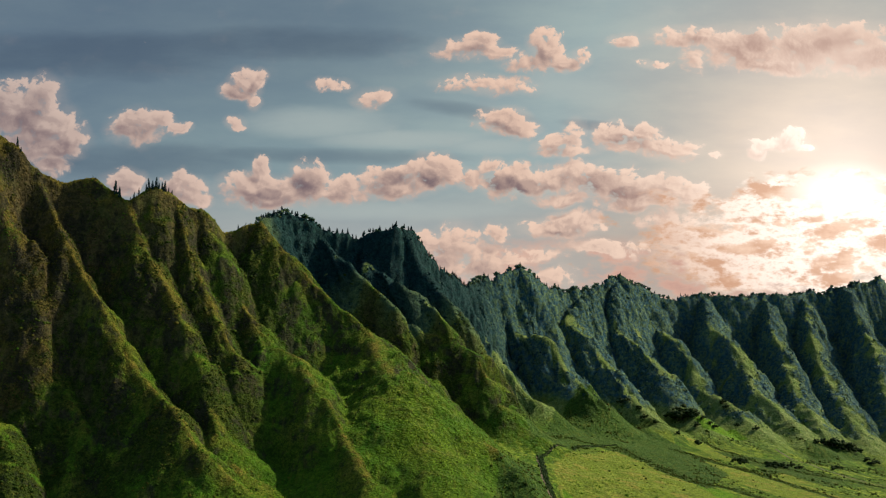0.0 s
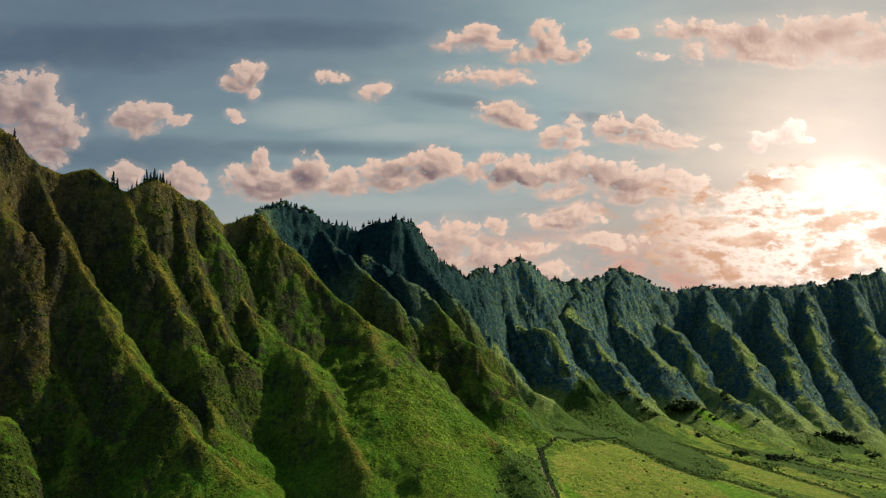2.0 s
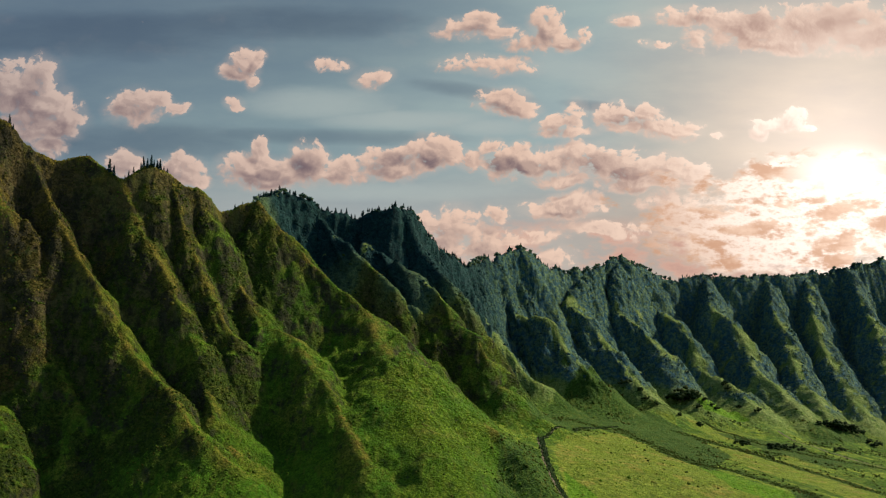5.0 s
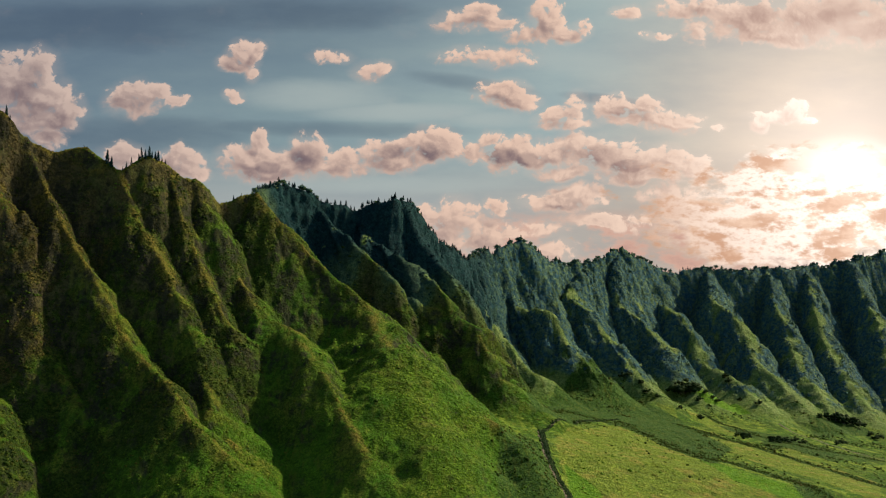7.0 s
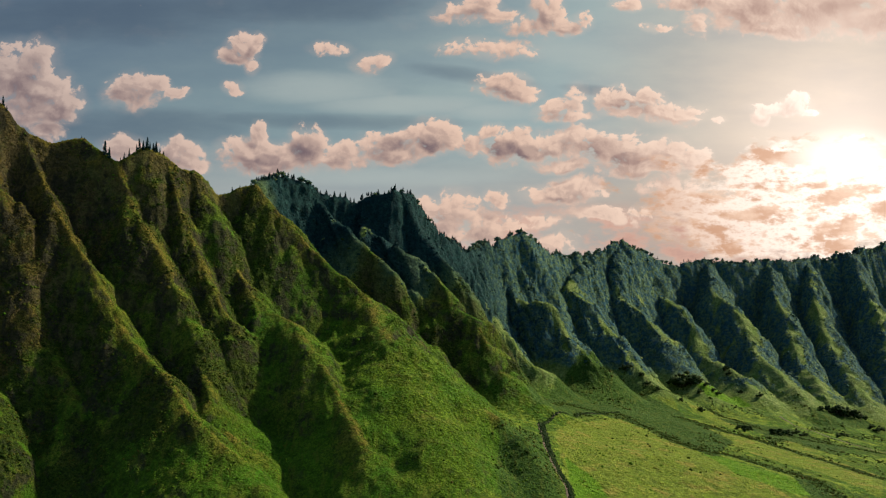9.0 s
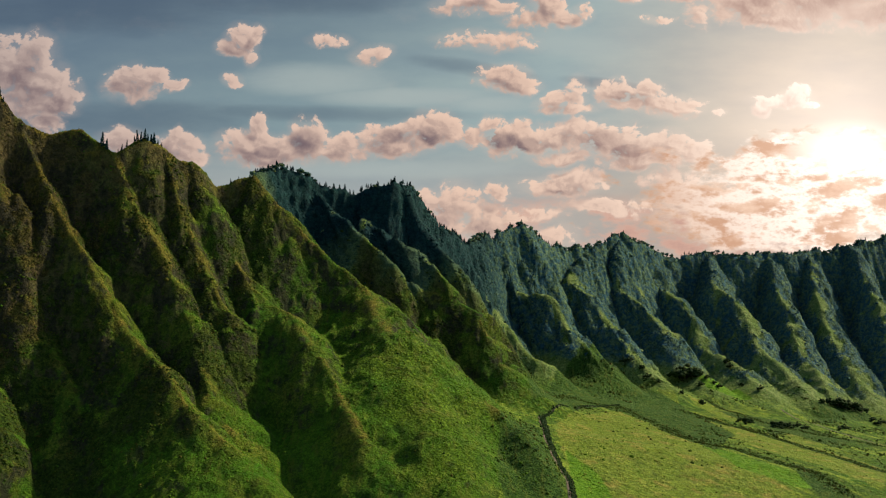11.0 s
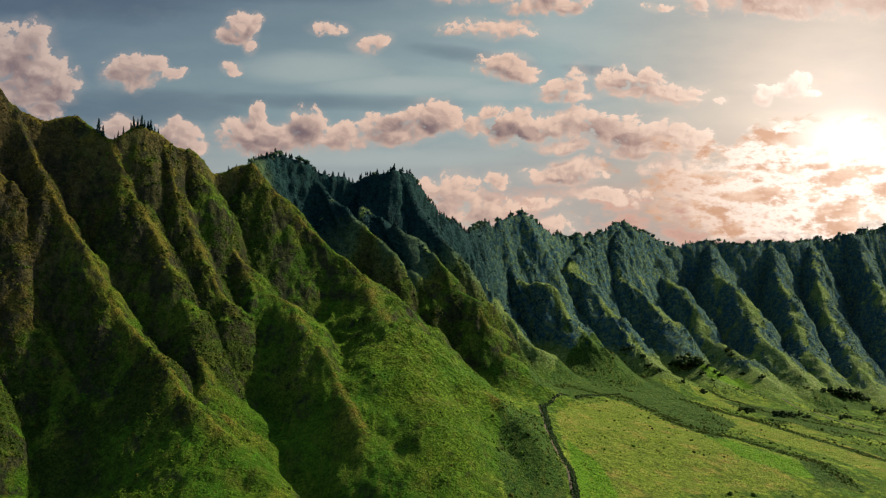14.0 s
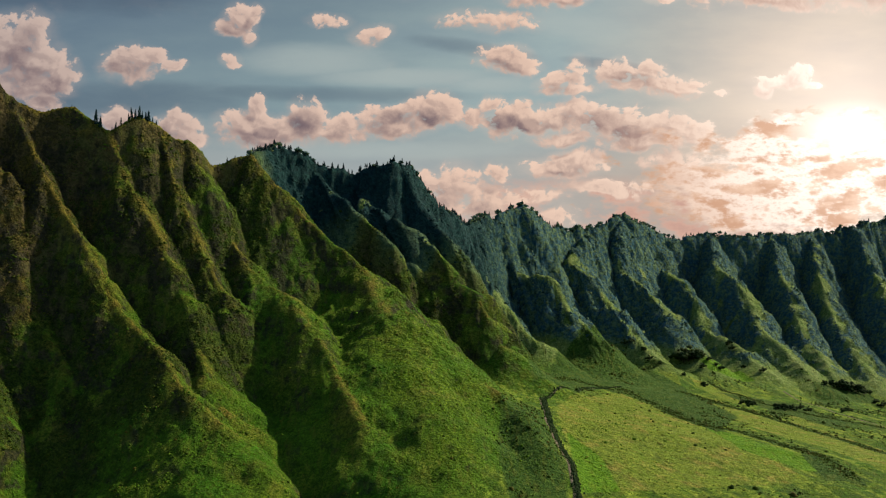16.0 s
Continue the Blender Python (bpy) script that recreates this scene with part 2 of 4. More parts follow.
def ground_material():
    mat, n, bsdf = material("ground_grass_and_rock")
    geo = n.node("ShaderNodeNewGeometry")
    pos = geo.outputs["Position"]
    nz = n.node("ShaderNodeSeparateXYZ", Vector=geo.outputs["Normal"]).outputs[2]

    def attribute(name):
        a = n.node("ShaderNodeAttribute")
        a.attribute_name = name
        return a.outputs["Fac"]

    big = n.noise(pos, 0.011, 4, 0.6)
    mid = n.noise(pos, 0.055, 6, 0.68)
    fine = n.noise(pos, 0.45, 5, 0.75)
    wob = n.m("SUBTRACT", mid, 0.5)
    # lush grass, older grass, dry grass on the crests, low scrub, bare rock on the steepest flanks
    grass = n.mix(n.ramp(big, 0.38, 0.62), (0.042, 0.136, 0.006), (0.108, 0.180, 0.009))
    grass = n.mix(n.ramp(fine, 0.62, 0.42), grass, (0.035, 0.080, 0.005))
    dry = n.mix(n.ramp(fine, 0.4, 0.62), (0.070, 0.058, 0.011), (0.165, 0.132, 0.022))
    scrub = n.mix(n.ramp(fine, 0.38, 0.66), (0.014, 0.032, 0.005), (0.046, 0.080, 0.008))
    rock = n.mix(n.ramp(mid, 0.4, 0.6), (0.085, 0.062, 0.036), (0.045, 0.038, 0.026))
    # far haze and shade coloured into the dark tone, sunlit crowns into the pale
    crown = n.noise(pos, 0.11, 5, 0.62)
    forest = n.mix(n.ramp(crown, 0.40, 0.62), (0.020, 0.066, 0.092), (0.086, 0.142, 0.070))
    # conifers coloured near black for the cloud shadow on their mountain, teal for haze
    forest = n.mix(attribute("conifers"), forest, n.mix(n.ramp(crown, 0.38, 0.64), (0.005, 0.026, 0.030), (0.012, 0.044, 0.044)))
    brown = n.mix(n.ramp(fine, 0.36, 0.64), (0.026, 0.022, 0.007), (0.078, 0.054, 0.018))
    steep = n.m("ADD", nz, n.m("MULTIPLY", wob, 0.75))
    col = n.mix(n.m("MULTIPLY", n.ramp(steep, 0.75, 0.5), 0.6), grass, scrub)
    col = n.mix(n.ramp(n.m("ADD", attribute("scrub"), wob), 0.3, 0.6), col, scrub)
    col = n.mix(n.m("MULTIPLY", n.ramp(n.m("ADD", attribute("brown"), n.m("ADD", n.m("MULTIPLY", wob, 2.6), n.m("MULTIPLY", n.m("SUBTRACT", big, 0.5), 2.5))), 0.5, 1.0), 0.8), col, brown)
    dryness = n.m("MULTIPLY", attribute("dryness"), n.ramp(n.m("ADD", mid, n.m("MULTIPLY", big, 0.5)), 0.58, 0.86))
    col = n.mix(dryness, col, dry)
    withered = n.m("MULTIPLY", n.ramp(n.noise(pos, 0.022, 6, 0.7), 0.53, 0.66), n.ramp(fine, 0.42, 0.58))
    col = n.mix(n.m("MULTIPLY", withered, 0.42), col, n.mix(mid, (0.095, 0.095, 0.016), (0.18, 0.15, 0.035)))
    col = n.mix(n.m("MULTIPLY", n.ramp(steep, 0.44, 0.28), 0.55), col, rock)
    # dark basalt crags and the shrubs in their clefts
    crag = n.noise(n.vm("MULTIPLY", pos, (1.0, 1.0, 0.55)), 0.045, 7, 0.68)
    col = n.mix(n.m("MULTIPLY", n.m("MULTIPLY", n.ramp(crag, 0.49, 0.57), n.ramp(steep, 0.76, 0.5)), 0.85), col, n.mix(fine, (0.012, 0.016, 0.010), (0.040, 0.036, 0.024)))
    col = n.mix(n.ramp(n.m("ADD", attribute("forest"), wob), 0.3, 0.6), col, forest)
    col = n.mix(n.m("MULTIPLY", attribute("meadow"), n.ramp(n.m("ADD", mid, n.m("MULTIPLY", big, 0.8)), 0.82, 1.02)), col, n.mix(n.ramp(fine, 0.4, 0.6), (0.060, 0.115, 0.010), (0.115, 0.170, 0.018)))
    # open grass on crests and feet of far spurs, coloured brighter as if sunlit
    col = n.mix(n.m("MULTIPLY", attribute("open_lit_crest"), 0.85), col, n.mix(n.ramp(fine, 0.4, 0.62), (0.066, 0.132, 0.026), (0.145, 0.212, 0.044)))
    col = n.mix(n.m("MULTIPLY", attribute("open_lit_crest"), n.ramp(n.m("ADD", mid, n.m("MULTIPLY", fine, 0.4)), 0.52, 0.80)), col, n.mix(n.ramp(fine, 0.4, 0.6), (0.100, 0.155, 0.045), (0.18, 0.225, 0.080)))
    # the valley floor: pale grazed pasture, bright strip, rough ground
    pasture = n.mix(n.ramp(mid, 0.35, 0.65), (0.118, 0.192, 0.013), (0.200, 0.255, 0.030))
    pasture = n.mix(n.ramp(fine, 0.6, 0.4), pasture, (0.10, 0.145, 0.018))
    # weedy and trampled patches, drawn out along the valley
    turned = n.node("ShaderNodeVectorRotate", Vector=pos, Angle=VALLEY_TURN)
    weeds = n.noise(n.vm("MULTIPLY", turned.outputs[0], (0.006, 0.030, 0.0)), 1.0, 6, 0.68)
    weedy = n.m("ADD", n.m("MULTIPLY", weeds, 0.5), n.m("MULTIPLY", n.noise(turned.outputs[0], 0.07, 6, 0.75), 0.5))
    flat = n.m("SUBTRACT", 1.0, n.ramp(attribute("scrub"), 0.0, 0.3))
    pasture = n.mix(n.m("MULTIPLY", n.ramp(weedy, 0.50, 0.60), 0.85), pasture, n.mix(fine, (0.060, 0.100, 0.012), (0.13, 0.16, 0.022)))
    pasture = n.mix(n.m("MULTIPLY", n.ramp(n.noise(turned.outputs[0], 0.034, 6, 0.68), 0.50, 0.64), 0.55), pasture, (0.27, 0.21, 0.055))
    open_floor = n.m("MULTIPLY", attribute("meadow"), flat)
    col = n.mix(n.m("MULTIPLY", open_floor, n.ramp(weedy, 0.50, 0.58)), col, n.mix(n.ramp(fine, 0.4, 0.65), (0.026, 0.066, 0.010), (0.075, 0.125, 0.016)))
    col = n.mix(n.m("MULTIPLY", open_floor, n.ramp(weedy, 0.50, 0.43)), col, n.mix(n.ramp(fine, 0.4, 0.6), (0.13, 0.205, 0.016), (0.22, 0.28, 0.036)))
    col = n.mix(n.ramp(n.m("ADD", attribute("pasture"), n.m("MULTIPLY", wob, 0.7)), 0.4, 0.62), col, pasture)
    fresh = n.mix(n.ramp(fine, 0.4, 0.6), (0.065, 0.155, 0.006), (0.10, 0.21, 0.010))
    col = n.mix(n.ramp(n.m("ADD", attribute("fresh"), n.m("MULTIPLY", wob, 0.5)), 0.42, 0.6), col, fresh)
    rough = n.mix(n.ramp(fine, 0.4, 0.65), (0.018, 0.052, 0.008), (0.062, 0.118, 0.015))
    col = n.mix(n.ramp(n.m("ADD", attribute("rough_ground"), n.m("MULTIPLY", wob, 0.8)), 0.4, 0.66), col, rough)
    # tufts and bare spots, a few metres across
    tuft_grain = n.noise(pos, 0.17, 5, 0.7)
    col = n.mix(1.0, col, n.mix(n.ramp(tuft_grain, 0.34, 0.64), n.mix(n.m("MAXIMUM", attribute("scrub"), attribute("forest")), (0.62, 0.68, 0.64), (0.52, 0.58, 0.58)), (1.26, 1.22, 1.16)), "MULTIPLY")
    # streaks of older grass that run down the slope, and worn patches
    run = n.noise(n.vm("MULTIPLY", pos, (0.16, 0.05, 0.03)), 1.0, 4, 0.6)
    col = n.mix(n.m("MULTIPLY", n.m("MULTIPLY", n.ramp(run, 0.5, 0.68), 0.28), n.m("SUBTRACT", 1.0, n.m("MAXIMUM", attribute("forest"), attribute("scrub")))), col, n.mix(mid, (0.13, 0.145, 0.016), (0.19, 0.175, 0.026)))
    n.put(bsdf, "Base Color", col)
    bsdf.inputs["Roughness"].default_value = 0.9
    bsdf.inputs["Specular IOR Level"].default_value = 0.06
    bump = n.node("ShaderNodeBump", Height=n.m("ADD", n.m("ADD", fine, n.m("MULTIPLY", tuft_grain, 2.0)), n.m("ADD", n.m("MULTIPLY", mid, 3.0), n.m("MULTIPLY", n.m("ABSOLUTE", n.m("SUBTRACT", n.noise(pos, 0.11, 5, 0.65), 0.5)), 5.0))))
    bump.inputs["Strength"].default_value, bump.inputs["Distance"].default_value = 1.0, 1.45
    n.put(bsdf, "Normal", bump.outputs[0])
    return mat


def leaf_material(name, dark, light, tint):
    """Foliage whose clumps differ by island; tint is the colour of the drier ones."""
    mat, n, bsdf = material(name)
    geo = n.node("ShaderNodeNewGeometry")
    pick = geo.outputs["Random Per Island"]
    grain = n.noise(geo.outputs["Position"], 1.1, 3, 0.7)
    col = n.mix(pick, dark, light)
    if name == "scrub_leaves":
        # the scrub of the western massif is withered brown
        at = n.node("ShaderNodeSeparateXYZ", Vector=geo.outputs["Position"])
        west = n.ramp(n.m("ADD", n.m("MULTIPLY", at.outputs[0], -1.0), n.m("MULTIPLY", n.m("SUBTRACT", at.outputs[1], 1180.0), 0.35)), 350, 470)
        high = n.ramp(at.outputs[2], 90, 190)
        col = n.mix(n.m("MULTIPLY", n.m("MULTIPLY", west, high), n.ramp(n.noise(geo.outputs["Position"], 0.02, 4, 0.6), 0.40, 0.62)), col, n.mix(pick, (0.034, 0.026, 0.009), (0.085, 0.058, 0.020)))
    col = n.mix(n.ramp(n.m("FRACT", n.m("MULTIPLY", pick, 7.31)), 0.72, 0.95), col, tint)
    col = n.mix(n.ramp(grain, 0.35, 0.65), n.mix(1.0, col, (0.65, 0.7, 0.65), "MULTIPLY"), col)
    n.put(bsdf, "Base Color", col)
    bsdf.inputs["Roughness"].default_value = 0.75
    bsdf.inputs["Specular IOR Level"].default_value = 0.03
    return mat


def plain_material(name, dark, light, scale, rough=0.9):
    mat, n, bsdf = material(name)
    pos = n.node("ShaderNodeNewGeometry").outputs["Position"]
    f = n.noise(pos, scale, 5, 0.65)
    n.put(bsdf, "Base Color", n.mix(n.ramp(f, 0.35, 0.65), dark, light))
    bsdf.inputs["Roughness"].default_value = rough
    bump = n.node("ShaderNodeBump", Height=f)
    bump.inputs["Distance"].default_value = 0.3
    n.put(bsdf, "Normal", bump.outputs[0])
    return mat


GROUND = ground_material()
SCRUB = leaf_material("scrub_leaves", (0.018, 0.038, 0.005), (0.046, 0.074, 0.008), (0.072, 0.068, 0.012))
GRASS_TUFT = leaf_material("grass_tufts", (0.046, 0.120, 0.007), (0.085, 0.160, 0.010), (0.12, 0.13, 0.018))
# leaf colours blued for the haze of distance, their pale end olive as sunlit
FOREST = leaf_material("hazed_forest_leaves", (0.020, 0.066, 0.090), (0.085, 0.145, 0.082), (0.135, 0.178, 0.070))
# needles darkened as under cloud shadow, with the teal of haze mixed in
CONIFER = leaf_material("shaded_conifer_needles", (0.005, 0.023, 0.028), (0.011, 0.038, 0.040), (0.017, 0.046, 0.041))
HEDGE = leaf_material("hedge_leaves", (0.009, 0.024, 0.008), (0.024, 0.048, 0.013), (0.036, 0.052, 0.015))
BARK = plain_material("bark", (0.05, 0.038, 0.028), (0.11, 0.085, 0.06), 2.0)
EARTH = plain_material("bare_earth", (0.060, 0.045, 0.028), (0.13, 0.10, 0.062), 0.6)

# ------------------------------------------------------------------ the ground
# Lines on the valley floor, as x, y from end to end.
TRACK = [(123, 1322), (115, 1170), (116, 1097), (120, 1060), (123, 1035), (121, 990), (118, 937)]
TRACK_BRANCH = [(123, 1322), (152, 1374), (202, 1489), (271, 1584)]
VALLEY_ROAD = [(615, 1876), (644, 1785), (655, 1687), (671, 1637), (718, 1623)]
HEDGE_LINES, PASTURES, FRESH_STRIPS = [], [], []
HEDGE_LINES.append([(264, 1568), (294, 1458), (312, 1365), (338, 1295)])
HEDGE_LINES.append([(330, 1318), (369, 1301), (394, 1268), (426, 1223), (442, 1144)])
HEDGE_LINES.append([(271, 1779), (374, 1855), (478, 1861), (514, 1681), (593, 1620), (707, 1598)])
HEDGE_LINES.append([(383, 1671), (443, 1560), (494, 1459), (540, 1374), (576, 1305)])
HEDGE_LINES.append([(117, 1451), (191, 1601), (256, 1522)])
HEDGE_LINES.append([(416, 1251), (437, 1180), (441, 1127)])
PASTURES.append([(134, 1271), (166, 1367), (256, 1517), (297, 1401), (325, 1271), (354, 1182), (384, 1104), (166, 989), (142, 1050), (130, 1095)])
PASTURES.append([(356, 1864), (421, 1835), (400, 1744), (361, 1839)])
PASTURES.append([(424, 1808), (520, 1830), (530, 1645), (452, 1625)])
PASTURES.append([(435, 1661), (452, 1505), (528, 1465), (573, 1346), (497, 1171), (464, 1290), (407, 1358), (381, 1486)])
PASTURES.append([(527, 1608), (594, 1575), (564, 1498), (491, 1475)])
PASTURES.append([(249, 1697), (285, 1689), (247, 1566), (213, 1569)])
FRESH_STRIPS.append([(325, 1296), (360, 1270), (405, 1198), (425, 1148), (383, 1137), (334, 1180)])
FRESH_STRIPS.append([(479, 1946), (566, 1988), (577, 1919), (490, 1907)])
FRESH_STRIPS.append([(135, 1142), (162, 1071), (166, 989), (125, 969)])
ROUGH_AND_DARK_PATCHES = []
# this one makes the ground darker round the right-hand clump of valley trees
ROUGH_AND_DARK_PATCHES.append([(699, 1965), (804, 2039), (829, 1967), (658, 1823)])
ROUGH_AND_DARK_PATCHES.append([(514, 1681), (600, 1769), (600, 1665), (481, 1520)])
ROUGH_AND_DARK_PATCHES.append([(289, 1767), (400, 1744), (410, 1447), (334, 1277), (288, 1433), (257, 1550)])
ROUGH_AND_DARK_PATCHES.append([(118, 1463), (213, 1784), (331, 1896), (400, 1744), (290, 1617), (168, 1411), (118, 1372)])
ROUGH_AND_DARK_PATCHES.append([(262, 1552), (297, 1557), (360, 1375), (329, 1285), (300, 1377)])
ROUGH_AND_DARK_PATCHES.append([(62, 1120), (108, 1235), (114, 1130), (118, 1035), (112, 935), (60, 935), (52, 1010)])
ROUGH_AND_DARK_PATCHES.append([(456, 1741), (600, 1769), (631, 1603), (569, 1488), (501, 1609)])
ROUGH_AND_DARK_PATCHES.append([(407, 1226), (437, 1197), (456, 1132), (406, 1115)])
TRACK_HEDGES = [[(x + 3.2, y) for x, y in TRACK], TRACK_BRANCH]


def line_distance(x, y, line):
    out = np.full(np.shape(x), 1e4)
    for (x0, y0), (x1, y1) in zip(line, line[1:]):
        l2 = (x1 - x0) ** 2 + (y1 - y0) ** 2
        t = np.clip(((x - x0) * (x1 - x0) + (y - y0) * (y1 - y0)) / l2, 0, 1)
        out = np.minimum(out, np.hypot(x - x0 - t * (x1 - x0), y - y0 - t * (y1 - y0)))
    return out


def inside(x, y, outline, soft):
    """1 well inside the outline, 0 well outside, blurred by soft metres."""
    ring = list(outline) + [outline[0]]
    odd = np.zeros(np.shape(x), dtype=bool)
    for (x0, y0), (x1, y1) in zip(ring, ring[1:]):
        cross = (y0 > y) != (y1 > y)
        odd ^= cross & (x < (x1 - x0) * (y - y0) / (y1 - y0 + 1e-9) + x0)
    d = line_distance(x, y, ring)
    return np.clip(0.5 + np.where(odd, d, -d) / (2 * soft), 0, 1)


nx, ny = len(XS), len(YS)
idx = np.arange(nx * ny).reshape(ny, nx)
faces = np.stack([idx[:-1, :-1], idx[:-1, 1:], idx[1:, 1:], idx[1:, :-1]], -1).reshape(-1, 4)
SLOPE = np.hypot(*np.gradient(GZ, YS, XS))


def sharp(v, lo, hi):
    t = np.clip((v - lo) / (hi - lo), 0, 1)
    return t * t * (3 - 2 * t)


PASTURE = np.zeros_like(GX)
for outline in PASTURES:
    PASTURE = np.maximum(PASTURE, inside(GX, GY, outline, 7.0))
FRESH = np.zeros_like(GX)
for outline in FRESH_STRIPS:
    FRESH = np.maximum(FRESH, inside(GX, GY, outline, 9.0))
ROUGH = np.zeros_like(GX)
for line in HEDGE_LINES:
    ROUGH = np.maximum(ROUGH, np.clip(1.1 - line_distance(GX, GY, line) / 20.0, 0, 1))
for outline in ROUGH_AND_DARK_PATCHES:
    ROUGH = np.maximum(ROUGH, inside(GX, GY, outline, 9.0))
DRY = np.exp(-GD / 16.0) * np.clip(GH * 1.3, 0, 1)
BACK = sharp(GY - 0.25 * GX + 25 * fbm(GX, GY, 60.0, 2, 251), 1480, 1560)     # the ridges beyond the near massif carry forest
WOOD = sharp(fbm(GX, GY, 55.0, 4, 201) + 0.9 * np.clip(SLOPE, 0, 1.6) - 1.25 * DRY + 0.5 * fbm(GX, GY, 18.0, 3, 207), 0.55, 0.95) * sharp(GH, 0.35, 0.9)
TREES = sharp(0.7 * fbm(GX, GY, 70.0, 4, 221) + 0.5 * np.clip(SLOPE, 0, 1.5) + (GZ + 130) / 330 + 0.55 * fbm(GX, GY, 17.0, 3, 227) - 1.5 * np.exp(-GD / 13.0) * (1 - 0.9 * sharp(GZ, 200, 300)) * np.maximum(sharp(GX, 60, 160), GZ < 160), 0.45, 0.8) * sharp(GH, 0.4, 0.9)
WOOD, TREES = WOOD * (1 - BACK) * (0.12 + 0.88 * np.maximum(sharp(-GX, 150, 270), sharp(GY - 0.25 * GX, 1330, 1400))) * (0.3 + 0.7 * np.maximum(sharp(GZ, 10, 90), sharp(-GX, 290, 380))), np.clip(TREES + 0.3 * sharp(GZ, 240, 300), 0, 1) * BACK
# brown scrub of the west, carried low to paint the shade at lower left
BROWN_AND_SHADE = sharp(-GX - 0.35 * (1180 - GY) + 50 * fbm(GX, GY, 90.0, 3, 241), 320, 470) * sharp(GZ, -150, -40)


def canopy(size, seed):
    """Rounded crowns packed side by side, 0 to 1, at all slopes."""
    u, v = GX / size + GZ / (size * 1.7), GY / size - GZ / (size * 1.4)
    a = 1 - np.abs(vnoise(u, v, seed)) * 1.6
    c = 1 - np.abs(vnoise(u * 1.9 + 3, v * 1.9 - 5, seed + 1)) * 1.6
    return 0.65 * a + 0.35 * c


# the surface itself rises with the scrub and the forest that covers it, and is finely ribbed elsewhere
SY, SX = np.gradient(GZ, YS, XS)
LEN = np.sqrt(SX ** 2 + SY ** 2 + 1)
RISE = WOOD * 1.7 * canopy(5.0, 401) + TREES * 6.5 * canopy(15.0, 411)
RISE += (1 - WOOD) * (1 - BACK) * GH * (0.12 + 0.88 * sharp(-GX, 80, 220)) * (0.8 * canopy(5.5, 421) * np.clip(0.5 + fbm(GX, GY, 60.0, 2, 431), 0, 1))
PX, PY, PZ = GX - RISE * SX / LEN, GY - RISE * SY / LEN, GZ + RISE / LEN
TOP = GZ + RISE * np.minimum(LEN, 1.6)
ground = new("ground", mesh_from("ground", np.stack([PX, PY, PZ], -1).reshape(-1, 3), faces, GROUND))
tagged(ground, "steep fluted green mountain ridges above a grassy valley floor", "mountain", kind="structure")
for name, values in (("dryness", DRY * (1 - 0.75 * BACK)), ("pasture", PASTURE * (1 - np.clip(GH * 2.5, 0, 1))), ("fresh", FRESH), ("rough_ground", ROUGH),
                     ("meadow", 1 - np.clip(GH * 2.2, 0, 1)), ("scrub", WOOD), ("forest", TREES), ("conifers", TREES * (1 - sharp(GX + 0.15 * (GY - 1800), 40, 200))), ("brown", BROWN_AND_SHADE), ("open_lit_crest", BACK * (1 - TREES) * np.clip(GH * 2, 0, 1))):
    ground.data.attributes.new(name, "FLOAT", "POINT").data.foreach_set("value", values.astype(np.float32).ravel())


# ------------------------------------------------------------------ scrub and woods
def height(x, y):
    """Height of the built ground at arrays x, y."""
    i = np.clip(np.searchsorted(XS, x) - 1, 0, len(XS) - 2)
    j = np.clip(np.searchsorted(YS, y) - 1, 0, len(YS) - 2)
    u, v = (x - XS[i]) / (XS[i + 1] - XS[i]), (y - YS[j]) / (YS[j + 1] - YS[j])
    return (TOP[j, i] * (1 - u) + TOP[j, i + 1] * u) * (1 - v) + (TOP[j + 1, i] * (1 - u) + TOP[j + 1, i + 1] * u) * v


def sample(grid, x, y):
    return grid[np.clip(np.searchsorted(YS, y) - 1, 0, ny - 2), np.clip(np.searchsorted(XS, x) - 1, 0, nx - 2)]


def clumps(name, x, y, radius, tall, mat, rng, sides=5):
    """Many bushes in one mesh: each a lumpy mass of two uneven rings, a tip and a foot, half sunk in the slope."""
    count = len(x)
    z = height(x, y)
    ang = np.arange(sides) * 2 * math.pi / sides
    turn = rng.uniform(0, 6.3, (count, 1))
    verts = np.zeros((count, 2 * sides + 2, 3))
    for ring, (r0, h0) in enumerate(((0.95, -0.25), (0.8, 0.5))):
        r = radius[:, None] * r0 * rng.uniform(0.7, 1.3, (count, sides))
        a = ang[None] + turn + 0.5 * ring
        span = slice(ring * sides, (ring + 1) * sides)
        verts[:, span, 0] = x[:, None] + r * np.cos(a)
        verts[:, span, 1] = y[:, None] + r * np.sin(a)
        verts[:, span, 2] = z[:, None] + tall[:, None] * (h0 + rng.uniform(-0.25, 0.25, (count, sides)))
    for k, h0 in ((-2, 1.0), (-1, -0.8)):
        verts[:, k, 0] = x + radius * rng.uniform(-0.3, 0.3, count)
        verts[:, k, 1] = y + radius * rng.uniform(-0.3, 0.3, count)
        verts[:, k, 2] = z + tall * h0 * rng.uniform(0.85, 1.15, count)
    tri = []
    for i in range(sides):
        k = (i + 1) % sides
        tri += [(i, k, sides + k), (i, sides + k, sides + i), (sides + i, sides + k, 2 * sides), (k, i, 2 * sides + 1)]
    tri = np.array(tri)
    faces = (tri[None] + (np.arange(count) * (2 * sides + 2))[:, None, None]).reshape(-1, 3)
    return new(name, mesh_from(name, verts.reshape(-1, 3), faces, mat))


def scatter(rng, box, tries, chance):
    x = rng.uniform(box[0], box[1], tries)
    y = rng.uniform(box[2], box[3], tries)
    keep = rng.uniform(0, 1, tries) < chance(x, y)
    return x[keep], y[keep]


